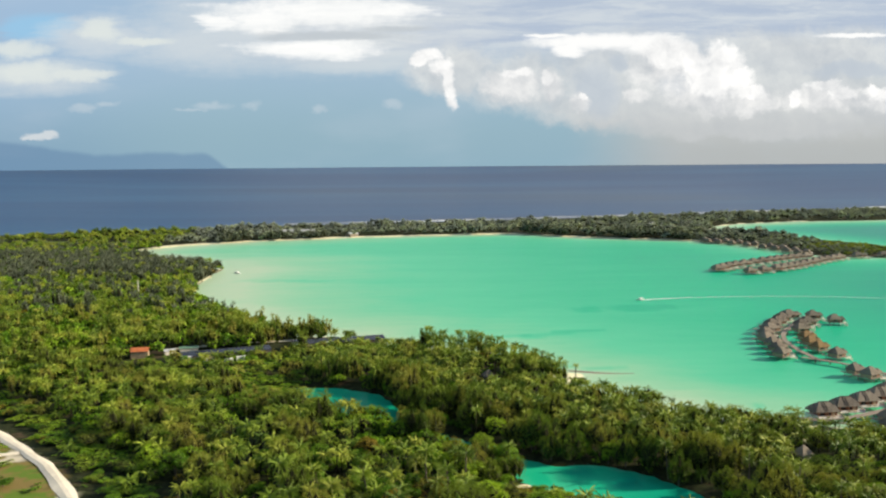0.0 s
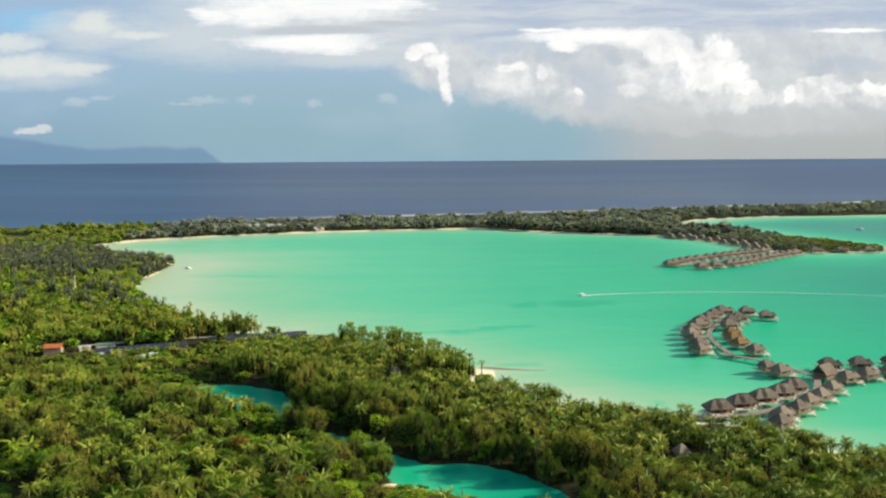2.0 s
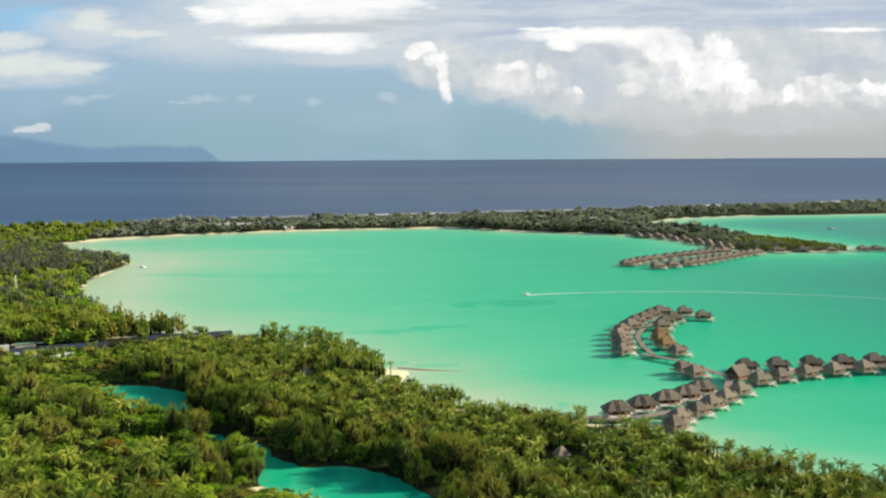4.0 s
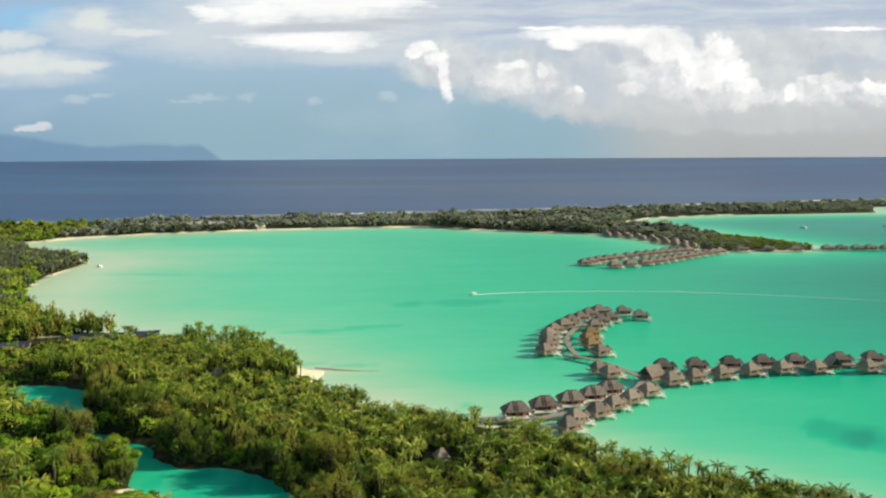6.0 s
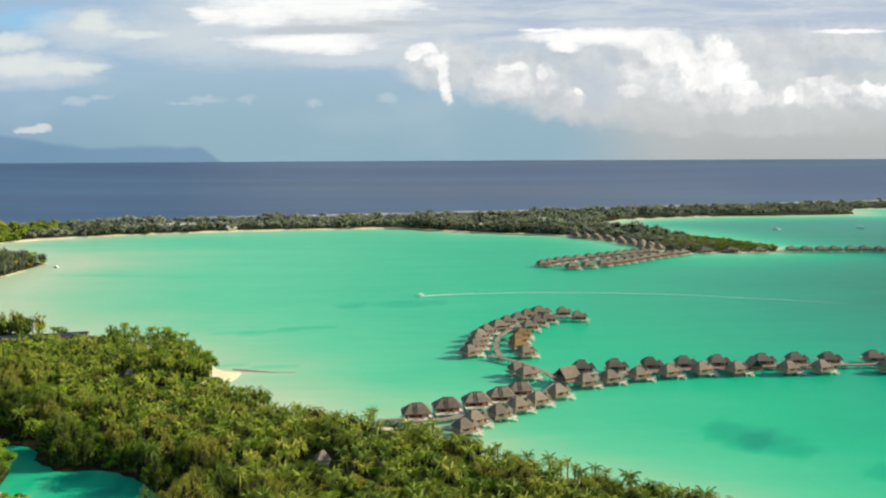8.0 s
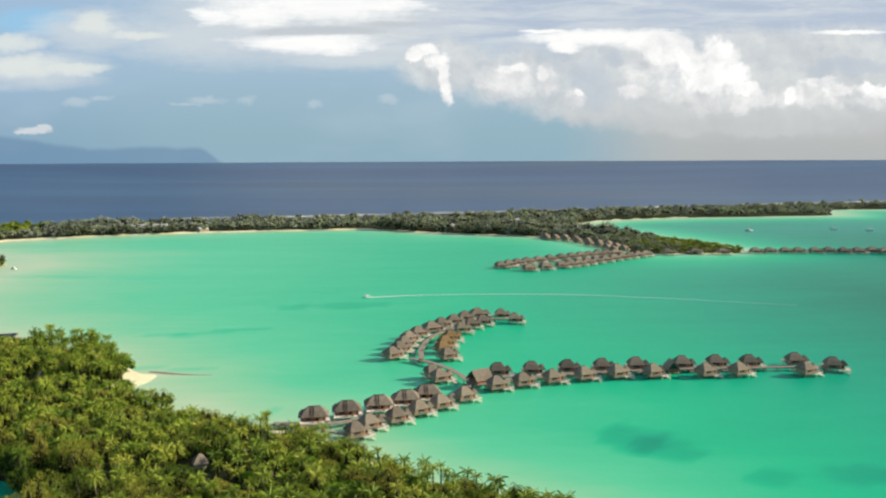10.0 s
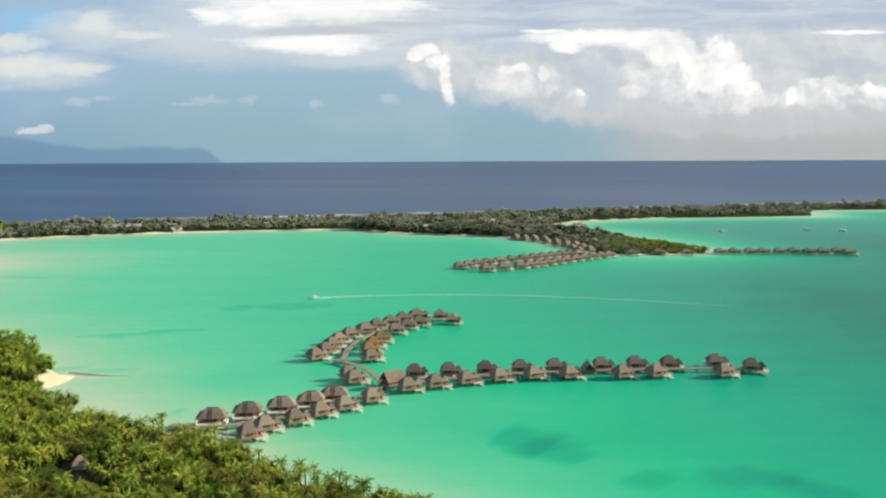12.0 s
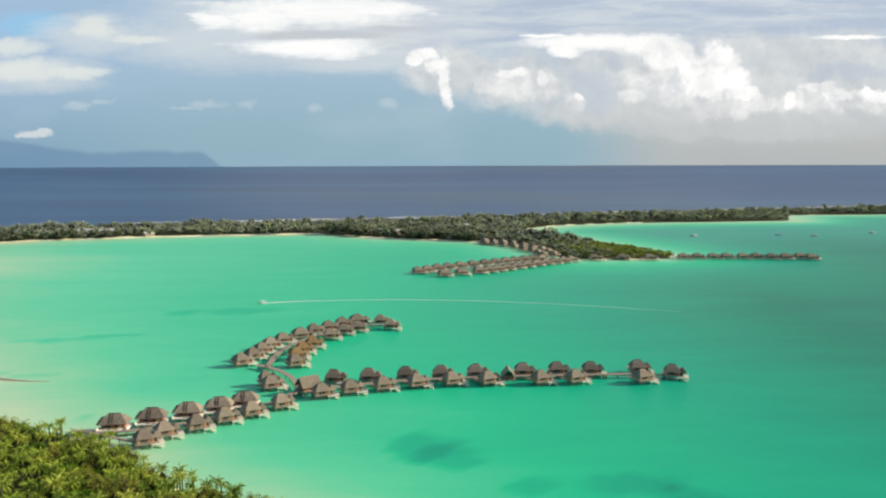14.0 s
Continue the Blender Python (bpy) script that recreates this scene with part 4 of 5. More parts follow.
# ---- buildings on the island ----
def shed(name, x, y, turn, w, d, h, rise, roof_mat, wall_mat, label, panels=0):
    """A low building with a pitched roof; with panels it is a row of solar modules on the slope that faces the bay."""
    top = thing(name, label, name.replace("_", " "), at=pose(x, y, 1.6, 0, 0, turn))
    part("wall", boxes("wall", wall_mat, (-w / 2 + 0.3, -d / 2 + 0.3, -1.5, w / 2 - 0.3, d / 2 - 0.3, h)), top)
    vs = [(-w / 2, -d / 2, h), (w / 2, -d / 2, h), (w / 2, 0, h + rise), (-w / 2, 0, h + rise), (w / 2, d / 2, h), (-w / 2, d / 2, h)]
    vs += [(a, b, c + 0.2) for a, b, c in vs]
    fs = [(3, 2, 1, 0), (5, 4, 2, 3), (6, 7, 8, 9), (9, 8, 10, 11), (0, 1, 7, 6), (4, 5, 11, 10), (1, 2, 8, 7), (2, 4, 10, 8), (3, 0, 6, 9), (5, 3, 9, 11)]
    slopes = part("roof", mesh_of("roof", vs, fs, roof_mat), top)
    if panels:
        me = boxes("solar_panel", M_PANEL, (-w / panels / 2 + 0.12, -d * 0.24, 0, w / panels / 2 - 0.12, d * 0.24, 0.12))
        slope = math.degrees(math.atan2(rise, d / 2))
        for i in range(panels):
            for sgn in (-1, 1):
                part("solar_panel", me, slopes, "", pose(-w / 2 + (i + 0.5) * w / panels, sgn * d / 4, h + rise / 2 + 0.27, -sgn * slope, 0, 0))
    return top


shed("solar_shed", *[(-109.2, 427.7)][0], 20, 46, 13, 2.4, 1.2, M_RIDGE, M_WOOD, "long low shed with dark solar panels among trees", 12)
shed("solar_shed", *[(-65.0, 451.1)][0], 21, 26, 12, 2.2, 1.2, M_RIDGE, M_WOOD, "long low shed with dark solar panels among trees", 7)
shed("solar_shed", *[(-40.0, 457.9)][0], 16, 24, 13, 2.0, 1.4, M_RIDGE, M_WOOD, "long low shed with dark solar panels beside the lagoon", 6)
shed("hut", *[(-152.1, 422.5)][0], 10, 9, 7, 4.4, 1.6, M_ORANGE, M_TAN, "small hut with an orange sheet-metal roof among trees")
shed("hut", *[(-139.1, 429.0)][0], 30, 6, 4, 2.8, 0.8, M_ZINC, M_PALE, "small hut with a pale metal roof among trees")
shed("hut", *[(-131.3, 436.8)][0], 18, 10, 5, 2.6, 0.6, M_GREENROOF, M_PALE, "low hut with a green sheet-metal roof")
for x, y, t in [(-278.2, 543.4, 0.0)]:
    shed("hut", x, y, 10, 12, 8, 4.6, 1.4, M_ZINC, M_PALE, "small house with a pale metal roof among palms")
for i, (x, y) in enumerate([(-465.4, 1202.5), (-213.2, 1176.5), (-182.0, 1172.6), (221.0, 1144.0), (325.0, 1248.0), (-117.0, 1151.8)]):
    shed("beach_house", x, y, 8 * i, 20 if i < 3 else 14, 11, 5.5 if i < 5 else 3.0, 2.5, M_ZINC, M_WOOD, "distant house with a pale grey roof among trees")
for x, y in ((125.5, 268.0), (25.8, 374.1)):
    hut = thing("thatched_hut", "small hut with a conical thatched roof among palms", "hut", "thatched huts among the palms", at=pose(x, y, 0.9, 0, 0, 20))
    part("wall", boxes("wall", M_PALE, (-1.7, -1.7, -1.5, 1.7, 1.7, 3.4)), hut)
    part("roof", mesh_of("roof", *hip(4.8, 4.8, 2.5, 5.6, 0.4, 0.3), M_THATCH), hut)
for x, y in [(-124.8, 412.1), (-117.0, 413.4), (-102.7, 408.2), (-97.5, 412.1), (-72.8, 440.7), (-58.5, 443.3)]:
    crate = thing("storage_container", "small white storage container beside the solar sheds", "container", "containers by the sheds", at=pose(x, y, 1.6, 0, 0, 20))
    part("body", boxes("body", M_WHITE, (-2.2, -1.1, -0.3, 2.2, 1.1, 3.4)), crate)
    part("door", boxes("door", M_ZINC, (-1.0, -1.16, 0.0, 1.0, -1.103, 3.0)), crate, "grey metal door")
mast = thing("radio_mast", "tall pale mast rising above the palms", "mast", at=pose(*[(-215.8, 598.0)][0], 1.5))
part("pole", mesh_of("pole", *tube([(0, 0, -2), (0, 0, 9), (0, 0, 17)], [0.5, 0.42, 0.34], 8), M_PALE), mast)

# a wet sand bar trails from the tip of the spit
bar = [(66, 396.0, 1.6), (72, 394.0, 2.2), (78, 392.0, 1.9), (84, 390.6, 1.3), (90, 389.6, 0.7), (97, 389.2, 0.25)]
bv = [(x, y + k * w + 0.3 * noise.noise((x / 3, k, 0)), 0.16 if k == 0 else -0.02) for x, y, w in bar for k in (-1, 0, 1)]
bf = [(3 * i + k, 3 * i + 3 + k, 3 * i + 4 + k, 3 * i + 1 + k) for i in range(len(bar) - 1) for k in (0, 1)]
tagged(new("sand_bar", mesh_of("sand_bar", bv, bf, M_WETSAND, smooth=True)), "thin dark bar of wet coral sand in the shallows", "sand bar", kind="structure")

# coral-sand track through the clearing
vs, fs = [], []
dense = [TRACK[i] * (1 - k / 10) + TRACK[i + 1] * k / 10 for i in range(len(TRACK) - 1) for k in range(10)]
branch = [np.array([(-143.0, 279.0)][0]), np.array([(-157.3, 274.0)][0]), np.array([(-182.0, 269.0)][0])]
for run, wide in ((dense, 2.4), (branch, 1.5)):
    base = len(vs)
    for i, o in enumerate(run):
        d = run[min(i + 1, len(run) - 1)] - run[max(i - 1, 0)]
        nn = np.array((-d[1], d[0])) / np.hypot(*d)
        for k in (-1, -0.3, 0.3, 1):
            e = o + nn * k * (wide + 1.3 * noise.noise((o[0] / 15, o[1] / 15, k * 3)))
            vs.append((e[0], e[1], 2.95 if abs(k) < 0.5 else 2.5))
        if i:
            a, b = base + (i - 1) * 4, base + i * 4
            fs += [(a + k, b + k, b + k + 1, a + k + 1) for k in range(3)]
base = len(vs)
lane = [np.array(v) for v in [(-140.4, 439.4), (-117.0, 449.8), (-91.0, 456.3), (-75.4, 460.2)]]
for i, o in enumerate(lane):
    vs += [(o[0] - 0.6, o[1] + 1.8, 2.9), (o[0] + 0.6, o[1] - 1.8, 2.9)]
    if i:
        a = base + (i - 1) * 2
        fs.append((a, a + 2, a + 3, a + 1))
road = new("track", mesh_of("track", vs, fs, M_PATH))
tagged(road, "pale coral-sand track through low scrub", "track", kind="structure")

# ---- trees ----
rng = np.random.default_rng(11)


def frond(length, rise, droop, stations, wide, turn):
    """One palm leaf: leaflets hang on both sides of an arching midrib."""
    tris = []
    ts = np.linspace(0.08, 1.0, stations + 1)
    def rib(t):
        return np.array((length * t * (1 - 0.18 * t), 0.0, rise * t - droop * t * t * length))
    for a, b in zip(ts[:-1], ts[1:]):
        pa, pb = rib(a), rib(b)
        w = wide * math.sin(math.pi * min(0.97, 0.22 + 0.74 * b))
        for s in (-1, 1):
            tip = rib(min(1.0, b + 0.13)) + np.array((0.1, s * w, -0.7 * w - rng.uniform(0, 0.25)))
            tris.append((pa, pb, tip) if s > 0 else (pb, pa, tip))
    c, sn = math.cos(turn), math.sin(turn)
    rot = np.array(((c, -sn, 0), (sn, c, 0), (0, 0, 1)))
    return np.array(tris) @ rot.T


def palm_crown(n, stations, radius, wide=0.12):
    tris = []
    for i in range(n):
        t = i / n
        turn = i * 2.39996 + rng.uniform(-0.25, 0.25)
        young = 1 - t
        tris.append(frond(radius * rng.uniform(0.85, 1.15), radius * (1.2 * young - 0.2), rng.uniform(0.42, 0.58) + 0.25 * t, stations, radius * wide * rng.uniform(0.83, 1.17), turn))
    return np.concatenate(tris)


def leaf_tris(centres, out, size, lift=0.0, half=0.5):
    """Small pointed leaf sprays at the given places, facing roughly outwards."""
    n = len(centres)
    a = rng.normal(size=(n, 3)) + out * 0.4 + np.array((0, 0, lift))
    a /= np.linalg.norm(a, axis=1)[:, None]
    b = np.cross(a, out + rng.normal(size=(n, 3)) * 0.35)
    b /= np.linalg.norm(b, axis=1)[:, None] + 1e-6
    s = (size * rng.uniform(0.6, 1.4, n))[:, None]
    return np.stack([centres - b * s * half, centres + b * s * half, centres + a * s], 1)


def ball(n):
    v = rng.normal(size=(n, 3))
    return v / np.linalg.norm(v, axis=1)[:, None]


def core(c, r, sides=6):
    """A rough lump inside a clump, so that it is not see-through; its dark colour paints the crown's inner shade."""
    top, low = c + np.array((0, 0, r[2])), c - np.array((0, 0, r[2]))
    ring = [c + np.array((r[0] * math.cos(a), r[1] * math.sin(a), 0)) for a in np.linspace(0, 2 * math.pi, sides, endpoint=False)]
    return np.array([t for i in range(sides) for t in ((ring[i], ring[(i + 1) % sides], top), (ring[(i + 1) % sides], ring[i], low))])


def broad_crown(blobs, leaves, wide, tall, size):
    tris, cores = [], []
    for i in range(blobs):
        a, rr = i * 2.4 + rng.uniform(-0.4, 0.4), wide * 0.5 * math.sqrt((i + 0.3) / blobs)
        c = np.array((rr * math.cos(a), rr * math.sin(a), tall * (0.72 - 0.32 * (rr / (wide * 0.5)) ** 2) + rng.uniform(-0.4, 0.5)))
        r = np.array((1, 1, 0.8)) * wide * rng.uniform(0.22, 0.34)
        o = ball(leaves)
        o[:, 2] = np.where(o[:, 2] < -0.4, -o[:, 2], o[:, 2])
        tris.append(leaf_tris(c + o * r * rng.uniform(0.72, 1.1, (leaves, 1)), o, size))
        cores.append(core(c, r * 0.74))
    return np.concatenate(tris), np.concatenate(cores)


def plume_crown(plumes, leaves, wide, tall, size):
    """Feathery upswept plumes of needles."""
    tris, cores = [], []
    for i in range(plumes):
        a, rr = i * 2.4 + rng.uniform(-0.5, 0.5), wide * 0.34 * math.sqrt((i + 0.2) / plumes)
        foot = np.array((rr * math.cos(a), rr * math.sin(a), tall * rng.uniform(0.05, 0.22)))
        h = tall * rng.uniform(0.62, 0.9) * (1 - 0.3 * rr / (wide * 0.34))
        t = rng.uniform(0, 1, leaves) ** 0.8
        r = wide * 0.24 * np.sin(np.pi * np.clip(0.16 + 0.80 * t, 0, 1)) ** 0.7
        o = ball(leaves)
        o[:, 2] = np.abs(o[:, 2]) * 0.5
        c = foot + np.column_stack([o[:, 0] * r, o[:, 1] * r, h * t])
        lean = np.array((rr * math.cos(a), rr * math.sin(a), 0)) * 0.4
        c += lean * t[:, None]
        tris.append(leaf_tris(c, o, size, 1.5, 0.26))
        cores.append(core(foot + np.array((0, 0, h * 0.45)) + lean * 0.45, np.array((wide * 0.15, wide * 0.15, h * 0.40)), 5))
    return np.concatenate(tris), np.concatenate(cores)


def soup(name, tris, mat, inner=None):
    """Leaves as loose triangles; the inner ones are dark cores that paint shade, or palm stems."""
    outer = len(tris)
    if inner is not None and len(inner):
        tris = np.concatenate([tris, inner])
    n = len(tris)
    me = bpy.data.meshes.new(name)
    me.vertices.add(n * 3)
    me.vertices.foreach_set("co", np.ascontiguousarray(tris, dtype=np.float32).ravel())
    me.loops.add(n * 3)
    me.loops.foreach_set("vertex_index", np.arange(n * 3, dtype=np.int32))
    me.polygons.add(n)
    me.polygons.foreach_set("loop_start", np.arange(0, n * 3, 3, dtype=np.int32))
    me.polygons.foreach_set("loop_total", np.full(n, 3, dtype=np.int32))
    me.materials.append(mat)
    me.materials.append(M_SHADE_AND_STEM)
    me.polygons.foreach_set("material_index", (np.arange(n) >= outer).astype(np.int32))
    me.update(calc_edges=True)
    return me


def trunk_mesh(h, lean, r):
    pts = [(lean * (t ** 2) * h, 0.05 * h * math.sin(3 * t), h * t - 0.6 * (1 - t)) for t in (0, 0.3, 0.6, 0.85, 1.0)]
    return mesh_of("trunk", *tube(pts, [r * 1.4, r, r * 0.9, r * 0.8, r * 0.75], 6), M_BARK)


def branching_trunk(h, r):
    vs, fs = tube([(0, 0, -0.6), (0.1, 0, h * 0.35), (0.0, 0.1, h * 0.7)], [r * 1.3, r, r * 0.5], 6)
    for k in range(4):
        a = k * 1.57 + 0.4
        v, f = tube([(0, 0, h * 0.3), (h * 0.14 * math.cos(a), h * 0.14 * math.sin(a), h * 0.5), (h * 0.26 * math.cos(a), h * 0.26 * math.sin(a), h * 0.72)], [r * 0.6, r * 0.4, r * 0.2], 5)
        fs += [tuple(i + len(vs) for i in q) for q in f]
        vs += v
    return mesh_of("trunk", vs, fs, M_BARK)


PALMS, BROADS, PLUMES = [], [], []
for i in range(5):
    h = (6.0, 7.2, 8.2, 9.2, 5.0)[i]
    lean = (0.10, 0.05, 0.14, 0.02, 0.08)[i]
    crown = palm_crown(27, 15, (2.9, 3.3, 3.6, 3.1, 2.7)[i])
    PALMS.append((trunk_mesh(h, lean, 0.17), soup("crown", crown, M_PALM), (lean * h, 0.05 * h * math.sin(3), h)))
for i in range(5):
    w, t = (6.4, 5.2, 7.2, 4.4, 5.8)[i], (5.6, 4.4, 6.6, 3.4, 5.0)[i]
    crown = broad_crown((5, 4, 6, 4, 5)[i], 300, w, t, 0.29)
    BROADS.append((branching_trunk(t * 0.8, 0.2), soup("crown", crown[0], M_BROAD, crown[1]), crown))
for i in range(4):
    w, t = (10.0, 8.5, 11.0, 7.0)[i], (11.5, 10.0, 12.5, 8.5)[i]
    crown = plume_crown((9, 7, 10, 6)[i], 420, w, t, 0.33)
    PLUMES.append((branching_trunk(t * 0.75, 0.24), soup("crown", crown[0], M_NEEDLE, crown[1]), crown))
# lighter crowns for the woods farther off
MID_PALM = [(c_, c_[:0]) for c_ in (palm_crown(19, 9, (3.0, 3.4, 3.2, 2.8)[i], 0.15) for i in range(4))]
FAR_PALM = [(c_, c_[:0]) for c_ in (palm_crown(16, 6, 3.1, 0.19) for i in range(4))]
MID_BROAD = [broad_crown(5, 95, (6.0, 5.0, 7.0, 4.4)[i], (5.4, 4.4, 6.2, 3.6)[i], 0.40) for i in range(4)]
FAR_BROAD = [broad_crown(4, 30, 6.2, 5.2, 0.85) for i in range(4)]
MID_PLUME = [plume_crown(6, 200, (8.0, 6.5, 8.5, 5.5)[i], (11.0, 9.5, 12.0, 8.0)[i], 0.48) for i in range(4)]
FAR_PLUME = [plume_crown(4, 42, 6.6, 9.6, 1.2) for i in range(4)]
SHRUB = [broad_crown(3, 24, 3.4, 2.4, 0.45) for i in range(3)]


def scatter(x0, x1, y0, y1, step):
    xs = np.arange(x0, x1, step)
    ys = np.arange(y0, y1, step)
    q = np.array([(x + (step / 2 if j % 2 else 0), y) for j, y in enumerate(ys) for x in xs])
    return q + rng.uniform(-0.42, 0.42, q.shape) * step


def in_sight(q, margin=14.0):
    """Only the part of the island that lies ahead of the flight."""
    y = q[:, 1] + margin
    return (q[:, 0] > 3 - 0.56 * y - margin) & (q[:, 0] < 275 + 0.56 * y + margin)


def near_shed(q):
    hit = np.zeros(len(q), dtype=bool)
    for ob in list(scene.collection.objects):
        if ob.get("category") in ("solar shed", "hut") and ob.parent is None:
            x, y = ob.location[0], ob.location[1]
            wide = 24 if ob["category"] == "solar shed" else 6
            hit |= (np.abs(q[:, 0] - x) < wide) & (np.abs(q[:, 1] - y - (q[:, 0] - x) * 0.3 + (0 if wide > 20 else 7)) < (9 if wide > 20 else 13))
    return hit


def is_east(q):
    """East of the creek, towards the lagoon."""
    return (q[:, 0] > np.interp(q[:, 1], CREEK[::-1, 1], CREEK[::-1, 0])) & (q[:, 1] < 470)


def pick_kind(q, s):
    """0 palm, 1 broad-leaved, 2 ironwood, by the lie of the land."""
    c, k = to_line(q, CREEK)
    patch = wobble(q, 38.0, 1.0)
    small = rng.uniform(0, 1, len(q))
    east = is_east(q)
    bank = c < 27
    palm = np.where(east, np.where(bank, 0.18, np.where(q[:, 1] < 250, 0.62, 0.78)), np.where(bank, 0.24, 0.36) + 0.5 * patch)
    wood = np.where(east, np.where(bank, 0.62, np.where(q[:, 1] < 250, 0.24, 0.10)), np.where(bank, 0.04, 0.10) + 0.2 * np.maximum(0, wobble(q, 60.0, 1.0)))
    far = (q[:, 1] > 440) & ~east
    palm = np.where(far, np.where((q[:, 1] > 700) & (q[:, 1] < 900), 0.15, 0.42 + 0.5 * patch), palm)
    wood = np.where(far, np.where((q[:, 1] > 700) & (q[:, 1] < 900), 0.62, 0.14), wood)
    shore_row = (q[:, 0] > -130) & (q[:, 1] > 440) & (q[:, 1] < 510) & ~east
    palm, wood = np.where(shore_row, 0.22, palm), np.where(shore_row, 0.58, wood)
    by_track, _ = to_line(q, TRACK)
    palm, wood = np.where(by_track < 20, 0.06, palm), np.where(by_track < 20, 0.0, wood)
    return np.where(small < palm, 0, np.where(small < palm + wood, 2, 1))


def growth(q):
    """How tall the trees stand: tall palms on the point, low ones by the near beach, on the creek's west bank and before the sheds."""
    c, k = to_line(q, CREEK)
    east = q[:, 0] > np.interp(q[:, 1], CREEK[::-1, 1], CREEK[::-1, 0])
    tall = np.where(east, np.interp(q[:, 1], [250, 320, 360, 420, 440], [0.72, 0.66, 0.78, 0.88, 1.25]), 1.0)
    tall = np.where(east & (c < 34), np.maximum(tall, 1.25), tall)
    tall = np.where(~east & (c < 34), np.interp(k, [0, 2.8, 3.6, 5.4, 6.2, 7.2, 7.6, 8.6, 9.4], [0.5, 0.55, 1.25, 1.25, 0.7, 0.7, 1.2, 1.2, 0.5]), tall)
    tall = np.where(east & (q[:, 0] < -6) & (c >= 34), 0.6, tall)
    tall = np.where(east & (q[:, 0] > 25) & (q[:, 1] > 362), 1.12, tall)
    sheds = (q[:, 0] > -150) & (q[:, 0] < -25) & (q[:, 1] < 425 + (q[:, 0] + 110) * 0.3) & (q[:, 1] > 372 + (q[:, 0] + 110) * 0.3)
    tall = np.where(~east & (q[:, 1] > 425) & (q[:, 1] < 760) & (q[:, 0] > -330), 1.25, tall)
    pond = (q[:, 0] > 20) & (q[:, 0] < 88) & (q[:, 1] < 250) & (q[:, 1] > 205)
    tall = np.where(pond, 0.45, tall)
    tall = np.where(q[:, 1] > 1000, 1.1 + 0.5 * wobble(q, 60.0, 1.0), tall)
    near_track, _ = to_line(q, TRACK)
    tall = np.where(near_track < 24, 0.4, tall)
    return np.where(sheds, 0.5, tall)


def stem(h, r=0.22):
    """A slim three-sided palm trunk that hangs below its crown."""
    low = [np.array((r * 1.3 * math.cos(a), r * 1.3 * math.sin(a), -h)) for a in (0.3, 2.4, 4.5)]
    top = [np.array((r * math.cos(a), r * math.sin(a), 0.1)) for a in (0.3, 2.4, 4.5)]
    return np.array([t for i in range(3) for t in ((low[i], low[(i + 1) % 3], top[i]), (top[i], low[(i + 1) % 3], top[(i + 1) % 3]))])


def woods(name, label, category, q, base, shapes, lo, hi, mat, lift=0.0, spread=None):
    """Many trees in one mesh: every tree has its own turn, size and tint."""
    tris, inner, tints, more = [], [], [], []
    tall = growth(q) if len(q) else q
    for i, (x, y) in enumerate(q):
        leaves, core_or_stem = shapes[int(rng.integers(len(shapes)))]
        a, s = rng.uniform(0, 6.283), rng.uniform(lo, hi)
        w = s * (spread[i] if spread is not None else 1.0)
        c, n = math.cos(a) * w, math.sin(a) * w
        r = np.array(((c, -n, 0), (n, c, 0), (0, 0, s * (1.0 if lift else tall[i]) * rng.uniform(0.85, 1.2))))
        o = np.array((x, y, base[i] + lift * tall[i] * rng.uniform(0.65, 1.3)))
        tris.append(leaves @ r.T + o)
        if lift:
            core_or_stem = stem(o[2] - base[i] + 0.8) / np.array((w, w, r[2, 2]))
        inner.append(core_or_stem @ r.T + o)
        tints.append(np.full(len(leaves) * 3, rng.uniform(0, 1)))
        more.append(np.zeros(len(core_or_stem) * 3))
    if not tris:
        return
    ob = new(name, soup(name, np.concatenate(tris), mat, np.concatenate(inner)))
    ob.data.attributes.new("tint", "FLOAT", "POINT").data.foreach_set("value", np.concatenate(tints + more).astype(np.float32))
    tagged(ob, label, category, kind="stuff")


def stand(kind, x, y, z, tall):
    """A single tree with its trunk and crown."""
    name, label, group, shapes = (("palm_tree", "coconut palm with arching yellow-green fronds", "palms of the near woods", PALMS),
                                  ("broadleaf_tree", "low broad-leaved tree with dense bright green crown", "broadleaf trees of the near woods", BROADS),
                                  ("ironwood_tree", "feathery olive-brown ironwood tree beside the creek", "ironwood trees by the creek", PLUMES))[kind]
    trunk, crown, foot = shapes[int(rng.integers(len(shapes)))]
    s = rng.uniform(0.68, 1.25)
    wide = s * (1.0 if kind else 0.95 if is_east(np.array([(x, y)]))[0] else 1.25)
    top = thing(name, label, "tree", group, at=pose(x, y, z, 0, 0, rng.uniform(0, 360)) @ Matrix.Diagonal((wide, wide, s * (1.0 if kind == 0 else tall) * rng.uniform(0.92, 1.1), 1)))
    part("trunk", trunk, top, "", Matrix.Diagonal((1, 1, tall, 1)) if kind == 0 else Matrix())
    part("crown", crown, top, "", pose(foot[0], foot[1], foot[2] * tall) if kind == 0 else Matrix())


# near woods
q = np.vstack([scatter(-320, 300, 205, 400, 5.0), scatter(-330, 120, 400, 520, 5.0)])
dense = scatter(-60, 300, 205, 470, 4.1)
q = np.vstack([q[~is_east(q)], dense[is_east(dense)]])
q = q[in_sight(q)]
s = shore(q)
c, k = to_line(q, CREEK)
tr, _ = to_line(q, TRACK)
glade = (q[:, 1] < 318) & (q[:, 0] < np.interp(q[:, 1], TRACK[::-1, 1], TRACK[::-1, 0]) + 2)
thin = is_east(q) & (c < 34) & (rng.uniform(0, 1, len(q)) < 0.5)
